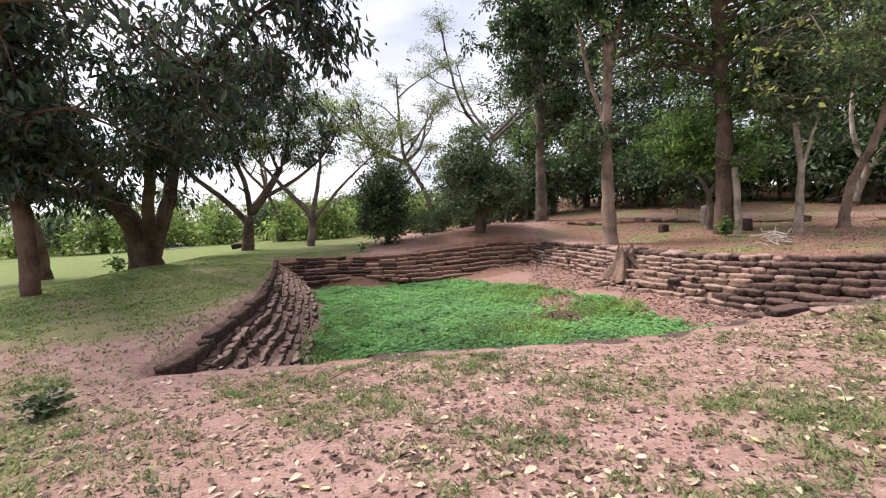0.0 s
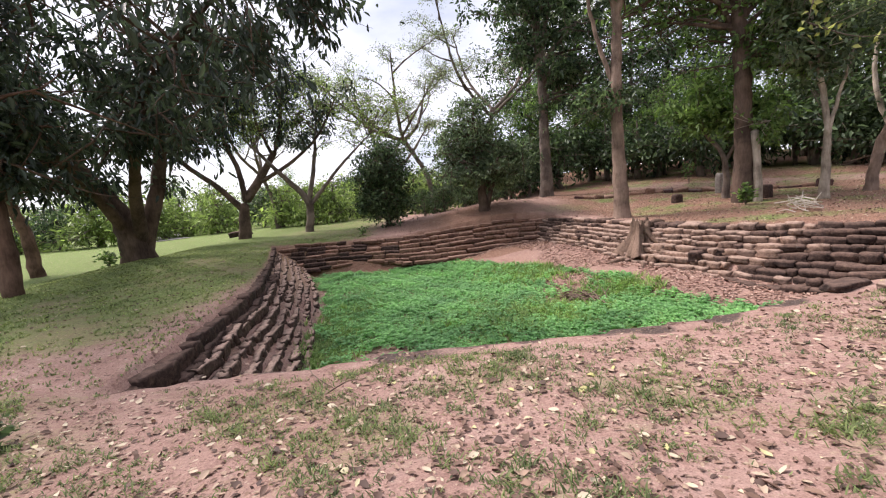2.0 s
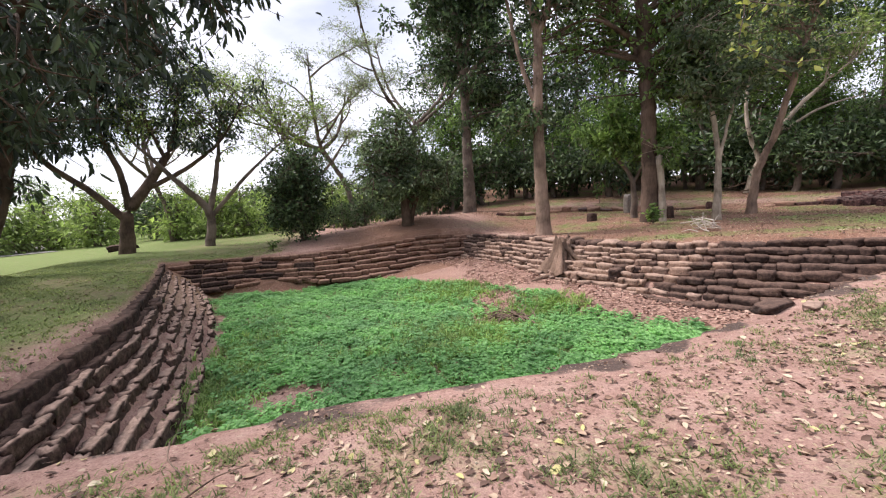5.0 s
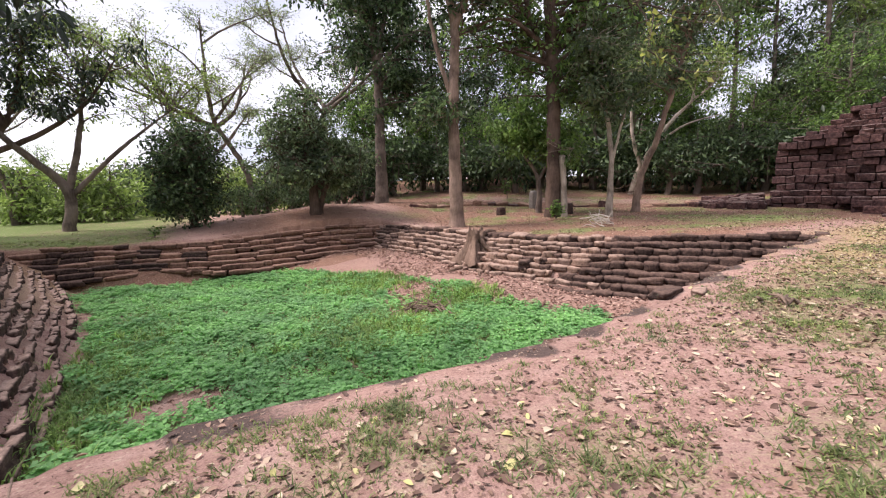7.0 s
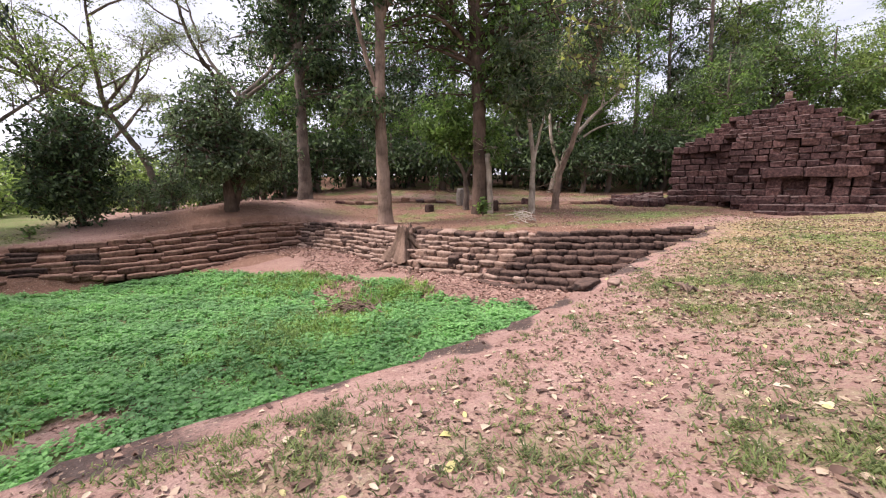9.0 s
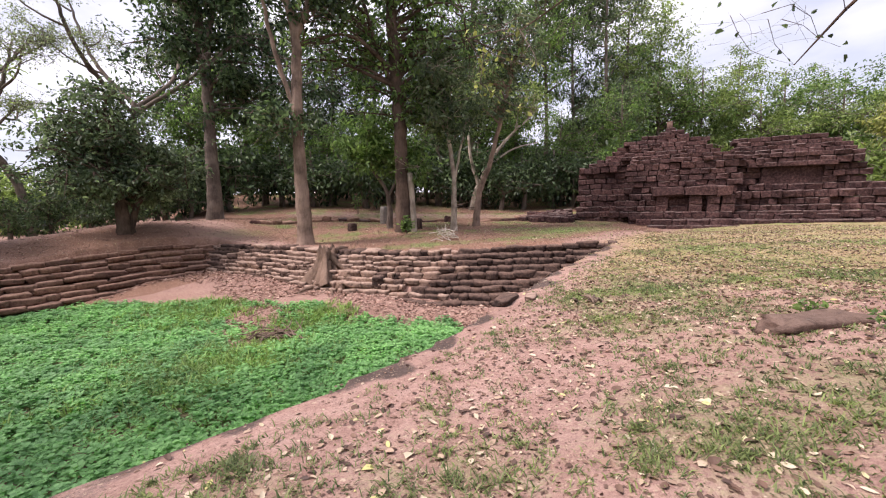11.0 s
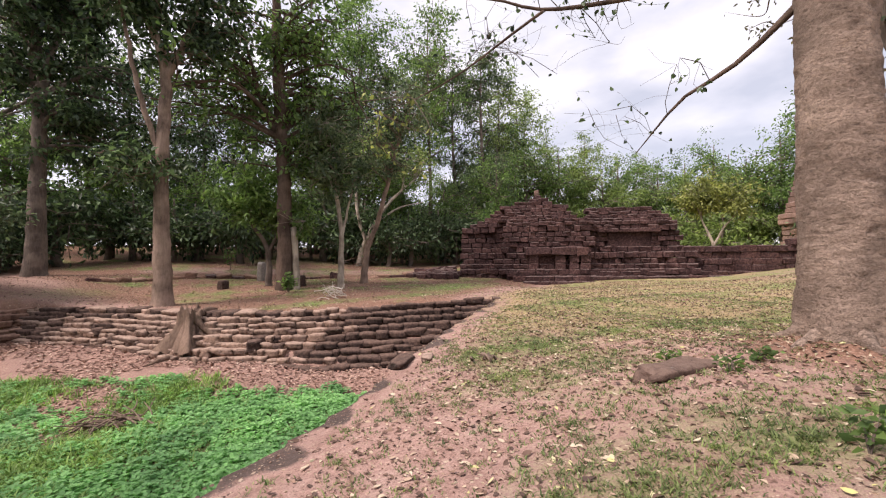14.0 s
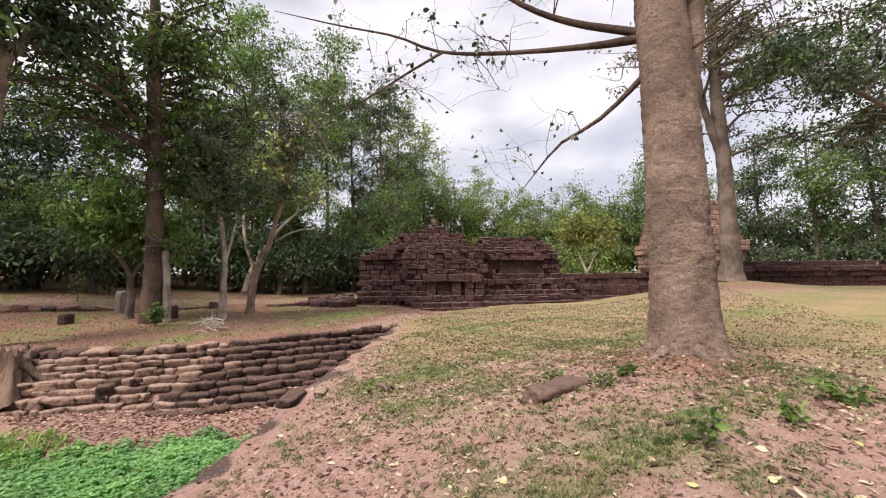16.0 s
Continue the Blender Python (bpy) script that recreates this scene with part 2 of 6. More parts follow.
GROUND = ground_material()
LATERITE = laterite_material("laterite_pond", (0.020, 0.014, 0.013), (0.066, 0.044, 0.038), (0.16, 0.108, 0.088), (0.25, 0.165, 0.13), 0.55)
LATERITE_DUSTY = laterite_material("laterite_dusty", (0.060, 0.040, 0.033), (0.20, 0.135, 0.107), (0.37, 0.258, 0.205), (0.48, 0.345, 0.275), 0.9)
LATERITE_RED = laterite_material("laterite_red_soil", (0.085, 0.048, 0.037), (0.21, 0.125, 0.092), (0.34, 0.21, 0.155), (0.42, 0.265, 0.20), 0.95)
LATERITE_STEP = laterite_material("laterite_step", (0.026, 0.018, 0.017), (0.098, 0.066, 0.057), (0.25, 0.172, 0.145), (0.54, 0.385, 0.31), 1.0)
SLAB = laterite_material("slab_stone", (0.06, 0.038, 0.031), (0.15, 0.098, 0.078), (0.26, 0.178, 0.143), (0.25, 0.175, 0.14), 0.6)
LATERITE_DARK = laterite_material("laterite_ruin", (0.016, 0.009, 0.010), (0.080, 0.044, 0.043), (0.20, 0.118, 0.107), (0.25, 0.195, 0.175), 0.6)
SANDSTONE = laterite_material("sandstone", (0.16, 0.10, 0.08), (0.30, 0.20, 0.16), (0.42, 0.30, 0.25), (0.35, 0.28, 0.24), 0.5)
BARK_DARK = bark_material("bark_dark", (0.045, 0.030, 0.024), (0.15, 0.104, 0.080))
BARK_BROWN = bark_material("bark_brown", (0.06, 0.034, 0.026), (0.19, 0.118, 0.090))
BARK_STUMP = bark_material("bark_stump", (0.06, 0.038, 0.029), (0.25, 0.17, 0.128))
BARK_RED = bark_material("bark_reddish", (0.11, 0.075, 0.057), (0.30, 0.215, 0.17))
BARK_PALE = bark_material("bark_pale", (0.20, 0.16, 0.125), (0.46, 0.39, 0.32))
BARK_GREY = bark_material("bark_grey", (0.085, 0.065, 0.055), (0.22, 0.175, 0.145))
BARK_RING = bark_material("bark_ringed", (0.20, 0.147, 0.119), (0.42, 0.318, 0.255), rings=1)
LEAF_MANGO = leaf_material("leaf_dark_green", (0.017, 0.027, 0.022), (0.066, 0.092, 0.068), 0.28, 0.34)
# dark leaf green; its dark end is lowered further as shade inside the woods
LEAF_DEEP = leaf_material("leaf_deep_green", (0.016, 0.032, 0.018), (0.110, 0.165, 0.086), 0.38)
LEAF_MID = leaf_material("leaf_green", (0.055, 0.105, 0.034), (0.185, 0.285, 0.092), 0.48)
LEAF_LIGHT = leaf_material("leaf_light_green", (0.105, 0.15, 0.052), (0.28, 0.36, 0.13), 0.5)
LEAF_BUSH = leaf_material("leaf_grey_green", (0.050, 0.078, 0.046), (0.17, 0.225, 0.135), 0.45)
LEAF_PALE = leaf_material("leaf_pale_green", (0.13, 0.16, 0.10), (0.30, 0.345, 0.22), 0.5)
LEAF_YELLOW = leaf_material("leaf_yellow_green", (0.14, 0.165, 0.055), (0.33, 0.35, 0.12), 0.4)
LEAF_OLIVE = leaf_material("leaf_olive_brown", (0.075, 0.066, 0.042), (0.19, 0.165, 0.10), 0.5)
LEAF_HERB = leaf_material("leaf_herb", (0.135, 0.31, 0.115), (0.28, 0.54, 0.225), 0.38, 0.6, 1.2, 0.42)
GRASS = leaf_material("grass_blade", (0.070, 0.105, 0.038), (0.205, 0.255, 0.10), 0.4, 0.6)
POND_GRASS = leaf_material("pond_grass_blade", (0.115, 0.20, 0.052), (0.27, 0.40, 0.13), 0.4, 0.6)
BANK_GRASS = leaf_material("bank_grass_blade", (0.115, 0.150, 0.055), (0.29, 0.335, 0.14), 0.4, 0.6)
DRY_LEAF = dry_leaf_material()
RED_LEAF = red_leaf_material()
DEADWOOD = plain_material("dead_wood", (0.075, 0.05, 0.038), (0.27, 0.19, 0.14), 8)
WHITE_WOOD = plain_material("bleached_wood", (0.40, 0.34, 0.29), (0.66, 0.60, 0.53), 10)
STONE = plain_material("grey_stone", (0.16, 0.14, 0.125), (0.33, 0.29, 0.26), 14)
ASPHALT = plain_material("far_road", (0.20, 0.185, 0.175), (0.30, 0.285, 0.27), 4)

# ---- helpers for meshes ----
rng = np.random.default_rng(7)


def raw_mesh(name, verts, quads, tris=None, smooth=False):
    """A mesh from arrays of vertices, quads and triangles."""
    me = bpy.data.meshes.new(name)
    verts = np.asarray(verts, np.float32)
    quads = np.zeros((0, 4), np.int32) if quads is None else np.asarray(quads, np.int32)
    tris = np.zeros((0, 3), np.int32) if tris is None else np.asarray(tris, np.int32)
    me.vertices.add(len(verts))
    me.vertices.foreach_set("co", verts.ravel())
    loops = np.concatenate([quads.ravel(), tris.ravel()])
    me.loops.add(len(loops))
    me.loops.foreach_set("vertex_index", loops)
    me.polygons.add(len(quads) + len(tris))
    starts = np.concatenate([np.arange(len(quads)) * 4, len(quads) * 4 + np.arange(len(tris)) * 3])
    me.polygons.foreach_set("loop_start", starts.astype(np.int32))
    if smooth:
        me.polygons.foreach_set("use_smooth", np.ones(len(starts), bool))
    me.update(calc_edges=True)
    me.validate()
    return me


def mesh_part(name, me, mat, parent=None, label=""):
    ob = new(name, me)
    if mat is not None and not me.materials:
        me.materials.append(mat)
    if parent is not None:
        ob.parent = parent
    return tagged(ob, label)


def smooth_path(points, step):
    """A rounded path through points, resampled at even steps."""
    p = np.asarray(points, float)
    q = np.vstack([2 * p[0] - p[1], p, 2 * p[-1] - p[-2]])
    out = []
    for i in range(len(p) - 1):
        a, b, c, d = q[i:i + 4]
        for t in np.linspace(0, 1, 12, endpoint=False):
            out.append(0.5 * (2 * b + (c - a) * t + (2 * a - 5 * b + 4 * c - d) * t * t + (3 * b - a - 3 * c + d) * t ** 3))
    out = np.array(out + [p[-1]])
    s = np.r_[0, np.cumsum(np.linalg.norm(np.diff(out, axis=0), axis=1))]
    k = max(2, int(round(s[-1] / step)) + 1)
    at = np.linspace(0, s[-1], k)
    return np.stack([np.interp(at, s, out[:, c]) for c in range(out.shape[1])], 1)


class Tubes:
    """Collects tapered tubes into one mesh."""

    def __init__(self):
        self.v, self.q, self.t, self.count = [], [], [], 0

    def add(self, pts, radii, sides=8, rough=0.0, flare=0.0):
        pts, radii = np.asarray(pts, float), np.asarray(radii, float)
        tan = np.gradient(pts, axis=0)
        tan /= np.linalg.norm(tan, axis=1, keepdims=True) + 1e-9
        ref = np.where(np.abs(tan[:, 2:3]) > 0.9, [[1.0, 0, 0]], [[0, 0, 1.0]])
        a = np.cross(tan, ref)
        a /= np.linalg.norm(a, axis=1, keepdims=True) + 1e-9
        b = np.cross(tan, a)
        ang = np.arange(sides) / sides * 2 * math.pi
        ring = np.cos(ang)[None, :, None] * a[:, None] + np.sin(ang)[None, :, None] * b[:, None]
        r = radii[:, None] * np.ones((1, sides))
        if rough:
            r = r * (1 + rough * rng.normal(size=r.shape))
        if flare:
            h = pts[:, 2:3] - pts[0, 2]
            r = r * (1 + flare * np.exp(-h / 0.45) * (0.55 + 0.45 * np.cos(5 * ang[None, :] + 1.0)))
        v = pts[:, None] + ring * r[:, :, None]
        m = len(pts)
        i, j = np.meshgrid(np.arange(m - 1), np.arange(sides), indexing="ij")
        q = np.stack([i * sides + j, i * sides + (j + 1) % sides, (i + 1) * sides + (j + 1) % sides, (i + 1) * sides + j], -1).reshape(-1, 4)
        self.v.append(v.reshape(-1, 3))
        self.q.append(q + self.count)
        self.count += m * sides
        self.v.append(pts[-1:])
        last = self.count - sides
        cap = np.stack([last + np.arange(sides), last + (np.arange(sides) + 1) % sides, np.full(sides, self.count)], 1)
        self.t.append(cap)
        self.count += 1

    def mesh(self, name):
        return raw_mesh(name, np.concatenate(self.v), np.concatenate(self.q), np.concatenate(self.t), smooth=True)


def leaf_mesh(name, centres, directions, lengths, widths, fold=0.25, oval=False, level=0.0):
    """Leaves folded along the midrib, one island each: diamonds, or ovals; level turns their faces up to the sky."""
    c, d = np.asarray(centres), np.asarray(directions)
    k = len(c)
    d = d / (np.linalg.norm(d, axis=1, keepdims=True) + 1e-9)
    side = np.cross(d, rng.normal(size=(k, 3)) + (0, 0, level))
    side /= np.linalg.norm(side, axis=1, keepdims=True) + 1e-9
    nor = np.cross(side, d)
    L, W = np.asarray(lengths)[:, None], np.asarray(widths)[:, None]
    if not oval:
        v = np.empty((k, 4, 3))
        v[:, 0] = c - d * L * 0.5
        v[:, 1] = c + side * W * 0.5 + nor * W * fold - d * L * 0.05
        v[:, 2] = c + d * L * 0.5 - nor * L * 0.08
        v[:, 3] = c - side * W * 0.5 + nor * W * fold - d * L * 0.05
        o = np.arange(k)[:, None] * 4
        return raw_mesh(name, v.reshape(-1, 3), None, np.concatenate([o + [0, 1, 2], o + [0, 2, 3]]))
    v = np.empty((k, 6, 3))
    v[:, 0] = c - d * L * 0.5
    v[:, 3] = c + d * L * 0.5 - nor * L * 0.12
    for i, along, wide in ((1, -0.2, 0.46), (2, 0.18, 0.42)):
        v[:, i] = c + d * L * along + side * W * wide + nor * W * fold
        v[:, 6 - i] = c + d * L * along - side * W * wide + nor * W * fold
    o = np.arange(k)[:, None] * 6
    return raw_mesh(name, v.reshape(-1, 3), np.concatenate([o + [0, 1, 2, 3], o + [0, 3, 4, 5]]))


# ---- the lie of the land ----
NEAR_EDGE = [(-5.0, 5.8), (-3.3, 5.9), (-2.0, 6.03), (-1.0, 6.2), (0.2, 6.28), (1.3, 6.2), (2.8, 6.42), (4.4, 6.68), (5.77, 7.1), (8.4, 7.72), (14.2, 8.55)]
LEFT_TOP = [(-4.55, 5.65, -0.32), (-4.5, 6.9, -0.23), (-4.9, 8.75, -0.2), (-5.45, 11.45, -0.2), (-7.3, 16.9, -0.23), (-10.0, 23.8, -0.28)]
FAR_TOP = [(-10.0, 23.8, -0.28), (-6.1, 23.8, -0.37), (-2.74, 23.05, -0.38), (0.5, 23.8, -0.24), (3.3, 24.3, -0.06), (5.5, 23.9, -0.12)]
RIGHT_TOP = [(5.5, 23.9, -0.12), (7.05, 20.2, -0.13), (8.2, 17.0, -0.17), (9.4, 14.8, -0.19), (10.8, 13.2, -0.17), (12.2, 11.7, -0.1), (13.4, 10.0, 0.0), (14.3, 8.5, 0.08)]
RIGHT_FOOT = [(4.77, 22.5, -1.37), (6.1, 19.6, -1.55), (6.75, 16.4, -1.75), (7.65, 14.8, -1.8), (8.4, 12.6, -1.85), (9.1, 11.3, -1.85), (10.2, 10.0, -1.85), (11.5, 8.2, -1.8)]
LEFT_FOOT = [(-2.9, 5.8, -1.9), (-3.2, 7.8, -1.9), (-3.7, 10.2, -1.9), (-4.55, 13.4, -1.88), (-6.1, 18.4, -1.8), (-7.9, 22.5, -1.55)]
FAR_FOOT = [(-7.9, 22.5, -1.55), (-5.3, 22.8, -1.53), (-2.05, 21.8, -1.53), (0.39, 22.1, -1.53), (2.6, 22.8, -1.5), (4.77, 22.5, -1.37)]


def sstep(x, a, b):
    t = np.clip((np.asarray(x, float) - a) / (b - a), 0, 1)
    return t * t * (3 - 2 * t)


def edge_y(x):
    p = np.array(NEAR_EDGE)
    y = np.interp(x, p[:, 0], p[:, 1])
    return np.where(x > 14.2, 8.55 + (x - 14.2) * 0.14, y)


def line_distance(x, y, path):
    """Distance from points to a path, and the path's height there."""
    p = np.asarray(path, float)
    best, height = np.full(x.shape, 1e9), np.zeros(x.shape)
    for a, b in zip(p[:-1], p[1:]):
        ab = b[:2] - a[:2]
        t = np.clip(((x - a[0]) * ab[0] + (y - a[1]) * ab[1]) / (ab @ ab), 0, 1)
        d = np.hypot(x - a[0] - t * ab[0], y - a[1] - t * ab[1])
        closer = d < best
        best = np.where(closer, d, best)
        height = np.where(closer, a[2] + t * (b[2] - a[2]), height)
    return best, height


def right_of(x, y, path):
    """Whether points lie to the right of a path, seen along it."""
    p = np.asarray(path, float)
    best, side = np.full(x.shape, 1e9), np.zeros(x.shape, bool)
    for a, b in zip(p[:-1], p[1:]):
        ab = b[:2] - a[:2]
        t = np.clip(((x - a[0]) * ab[0] + (y - a[1]) * ab[1]) / (ab @ ab), 0, 1)
        d = np.hypot(x - a[0] - t * ab[0], y - a[1] - t * ab[1])
        closer = d < best
        best = np.where(closer, d, best)
        side = np.where(closer, ab[0] * (y - a[1]) - ab[1] * (x - a[0]) < 0, side)
    return side


def inside_pond(x, y):
    ring = [(px, py) for px, py, _ in LEFT_TOP] + [(px, py) for px, py, _ in FAR_TOP[1:]] + [(px, py) for px, py, _ in RIGHT_TOP[1:]]
    ring += NEAR_EDGE[:0:-1]
    inside = np.zeros(x.shape, bool)
    for (ax, ay), (bx, by) in zip(ring, ring[1:] + ring[:1]):
        if ay != by:
            hit = ((ay > y) != (by > y)) & (x < (bx - ax) * (y - ay) / (by - ay) + ax)
            inside ^= hit
    return inside


def wobble(x, y, f, seed):
    return np.sin(x * f + seed) * np.cos(y * f * 1.13 - seed * 1.7) + 0.5 * np.sin((x + y) * f * 2.1 + seed * 3.1) + 0.35 * np.cos((x - 0.7 * y) * f * 3.9 + seed)


def bank_height(x, y):
    """Ground outside the pond."""
    n = edge_y(x) - y
    edge_z = np.interp(x, [-5.3, -4.4, -3.0, 3.5, 5.8, 8.4, 14, 20], [-0.28, -0.40, -0.43, -0.42, -0.37, -0.24, 0.07, 0.1])
    rise = np.interp(n, [-2, 0, 0.85, 2.65, 3.85, 4.95, 6.25, 12, 60], [0, 0, 0.2, 0.40, 0.62, 0.76, 0.8, 0.85, 0.6])
    near = edge_z + rise * np.interp(x, [5, 12], [1, 0.15])
    near = near + 0.95 * sstep(x, 10, 26) * sstep(-y, -2.5, 8) * np.interp(x, [26, 60], [1, 0.7])
    beyond = -0.2 - 0.14 * sstep(y, 17, 22) * (1 - sstep(x, -1, 4)) + 0.3 * sstep(x, 8.5, 14) + 0.15 * sstep(x, 12, 24)
    beyond = beyond + 0.03 * np.clip(y - 17, 0, 30) * sstep(x, 0, 9)
    beyond = beyond + 0.85 * np.exp(-((x - 2.6) / 5.5) ** 2 - ((y - 27.5) / 3.6) ** 2)
    beyond = beyond + 0.3 * np.exp(-((x + 14.5) / 5) ** 2 - ((y - 21) / 6) ** 2) + 0.35 * sstep(y, 22, 32)
    beyond = beyond - 0.38 * sstep(-x - 0.12 * (y - 17), 13.6, 17.0)
    beyond = beyond + 0.55 * sstep(np.hypot(x, y), 27, 37) * sstep(x - 0.12 * y, 0, 5)
    beyond = beyond + 1.1 * sstep(np.hypot(x, y), 38, 54) * sstep(x - 0.12 * y, 0, 5)
    z = beyond + (near - beyond) * sstep(n, -1.2, 0.6)
    z = z + 0.8 * sstep(np.hypot(x, y), 46, 60) * sstep(n, -1.2, 0.6) * sstep(x, 0, 20)
    z = z + 0.28 * np.exp(-((x - 7.15) / 1.1) ** 2 - ((y - 0.7) / 1.1) ** 2) + 0.45 * np.exp(-((x - 27.1) / 3) ** 2 - ((y + 7.1) / 3) ** 2)
    z = z - 0.32 * np.exp(-((x - 23.5) / 3.2) ** 2 - ((y - 10.0) / 4.5) ** 2)
    return z + 0.016 * wobble(x, y, 1.1, 0.4) + 0.008 * wobble(x, y, 3.7, 2.0)


def land(x, y):
    """Height of the ground everywhere."""
    x, y = np.asarray(x, float), np.asarray(y, float)
    z = bank_height(x, y)
    pond = inside_pond(x, y)
    d_l, h_l = line_distance(x, y, LEFT_TOP)
    d_f, h_f = line_distance(x, y, FAR_TOP)
    d_r, h_r = line_distance(x, y, RIGHT_TOP)
    d_n, h_n = line_distance(x, y, [(a, b, -0.45) for a, b in NEAR_EDGE])
    foot_r, foot_h = line_distance(x, y, RIGHT_FOOT)
    foot_l, foot_hl = line_distance(x, y, LEFT_FOOT)
    wall_l = h_l - 0.15 + (foot_hl + 0.03 - h_l + 0.15) * d_l / np.maximum(d_l + foot_l, 0.5)
    wall_l = np.where(right_of(x, y, LEFT_FOOT), foot_hl - 0.05 - 0.8 * foot_l, wall_l)
    wall_f = h_f - 0.09 - d_f * 1.1 - 1.5 * np.clip(d_f - 1.1, 0, None) + 0.018 * wobble(x, y, 1.3, 4.4)
    width = np.maximum(d_r + foot_r, 0.5)
    sunk = 0.13 - 0.08 * sstep(y, 12.4, 14.0) - 0.035 * wobble(x, y, 1.5, 2.2) * sstep(y, 12.4, 14.0)
    wall_r = h_r - sunk + (foot_h - 0.02 - h_r + sunk) * d_r / width
    wall_r = np.where(right_of(x, y, RIGHT_FOOT), foot_h + 0.10 + 0.14 * sstep(y, 11.5, 14) + 0.05 * wobble(x, y, 1.1, 6.0) - 0.14 * foot_r, wall_r)
    bank_n = np.minimum(z, -0.42) - 0.06 - d_n * 2.4
    floor = -1.97 + 0.025 * wobble(x, y, 0.9, 1.0)
    bed = np.maximum.reduce([wall_l, wall_f, wall_r, bank_n, floor])
    return np.where(pond, np.minimum(bed, z), z)


def land1(x, y):
    return float(land(np.array([x]), np.array([y]))[0])


# ---- ground ----
def axis_steps(lo, hi, step, far_lo, far_hi):
    core = np.arange(lo, hi + step / 2, step)
    out, s, p = [], step, hi
    while p < far_hi:
        s *= 1.22
        p += s
        out.append(p)
    back, s, p = [], step, lo
    while p > far_lo:
        s *= 1.22
        p -= s
        back.append(p)
    return np.array(back[::-1] + list(core) + out)


def grass_patch(x, y):
    """Where soft grass takes the place of herbs on the pond bed."""
    g = 1.0 * np.exp(-((x - 5.3) / 0.9) ** 2 - ((y - 13.9) / 0.8) ** 2) + 0.9 * np.exp(-((x - 2.9) / 1.3) ** 2 - ((y - 17.5) / 1.3) ** 2)
    return g + 0.8 * np.exp(-((x - 2.0) / 1.8) ** 2 - ((y - 12.2) / 1.4) ** 2) + 0.6 * np.exp(-((x + 3.4) / 0.7) ** 2 - ((y - 12) / 4) ** 2)


def green_cover(x, y):
    """How thick the herbs stand on the pond bed, 0 to 1."""
    right = np.interp(y, [6, 8.5, 10.9, 12.6, 13.8, 15.2, 16.4, 17.4, 19.2, 21.8, 22.8], [8.8, 8.6, 7.8, 6.4, 5.8, 6.5, 5.9, 3.8, 4.4, 3.6, 2.8])
    d_l, _ = line_distance(x, y, LEFT_FOOT)
    c = sstep(right - x + 0.3 * wobble(x, y, 1.7, 3.0), -0.2, 0.5) * sstep(d_l + 0.25 * wobble(x, y, 2.1, 0.5), 0.15, 0.7)
    c = c * (1 - sstep(y + 0.25 * wobble(x, y, 1.5, 7.0), 21.4, 22.2))
    c = c * right_of(x, y, LEFT_FOOT) * (1 - 0.75 * np.clip(grass_patch(x, y), 0, 1))
    gap = np.exp(-((x - 3.7) / 1.25) ** 2 - ((y - 13.4) / 0.8) ** 2) + 1.0 * np.exp(-((x - 4.3) / 1.15) ** 2 - ((y - 15.6) / 1.6) ** 2)
    bare = np.exp(-((x + 1.9) / 1.5) ** 2 - ((y - 10.2) / 0.55) ** 2) + 0.7 * np.exp(-((x + 4.3) / 0.8) ** 2 - ((y - 16.8) / 0.5) ** 2)
    return np.clip(c * (1 - 1.2 * gap - 1.1 * bare), 0, 1)


xs = axis_steps(-12.0, 19.0, 0.12, -2500, 2500)
ys = axis_steps(-1.5, 26.0, 0.12, -2500, 2500)
gx, gy = np.meshgrid(xs, ys, indexing="ij")
gz = land(gx, gy)
ni, nj = gx.shape
gi, gj = np.meshgrid(np.arange(ni - 1), np.arange(nj - 1), indexing="ij")
gq = np.stack([gi * nj + gj, (gi + 1) * nj + gj, (gi + 1) * nj + gj + 1, gi * nj + gj + 1], -1).reshape(-1, 4)
ground_me = raw_mesh("ground", np.stack([gx, gy, gz], -1).reshape(-1, 3), gq, smooth=True)

pond = inside_pond(gx, gy)
near_bank = sstep(edge_y(gx) - gy, -0.3, 0.5)
patches = 0.5 + 0.28 * wobble(gx, gy, 0.9, 5.0) + 0.12 * wobble(gx, gy, 2.6, 1.0)
grass = (0.12 + 0.34 * patches) * near_bank * sstep(edge_y(gx) - gy, 0.3, 1.6)
grass = grass + near_bank * 0.17 * sstep(gx, 2.5, 7) * (0.45 + 0.55 * patches)
left_lawn = sstep(-gx, 4.2, 6.5) * sstep(gy, 5.5, 8)
grass = np.maximum(grass, left_lawn * (0.5 + 0.22 * patches + 0.3 * sstep(-gx, 10, 14)))
grass = np.maximum(grass, 0.75 * sstep(-gx - 0.12 * gy, 9, 13) * sstep(gy, 9, 12))
# near-left bank: grass, thickened to stand in for tree shade on the soil
left_near = sstep(-gx, 1.0, 4.0) * near_bank
grass = np.maximum(grass, left_near * (0.26 + 0.34 * patches))
far_bank = sstep(gy, 22.5, 24) * (1 - sstep(gx, 3, 9))
grass = np.maximum(grass, far_bank * (0.45 * sstep(-gx, 2, 6) + 0.1))
grass = np.maximum(grass, 0.72 * np.exp(-((gx - 18) / 4.5) ** 2 - ((gy - 12.5) / 2.2) ** 2))
grass = np.maximum(grass, 0.5 * np.exp(-((gx - 24) / 7) ** 2 - ((gy - 30) / 5) ** 2))
grass = np.maximum(grass, 0.42 * np.exp(-((gx - 7) / 3) ** 2 - ((gy - 24.5) / 2) ** 2))
grass = np.maximum(grass, 0.28 * sstep(gx, 14, 22) * sstep(9.5 - gy, 0, 3) * (0.6 + 0.4 * patches))
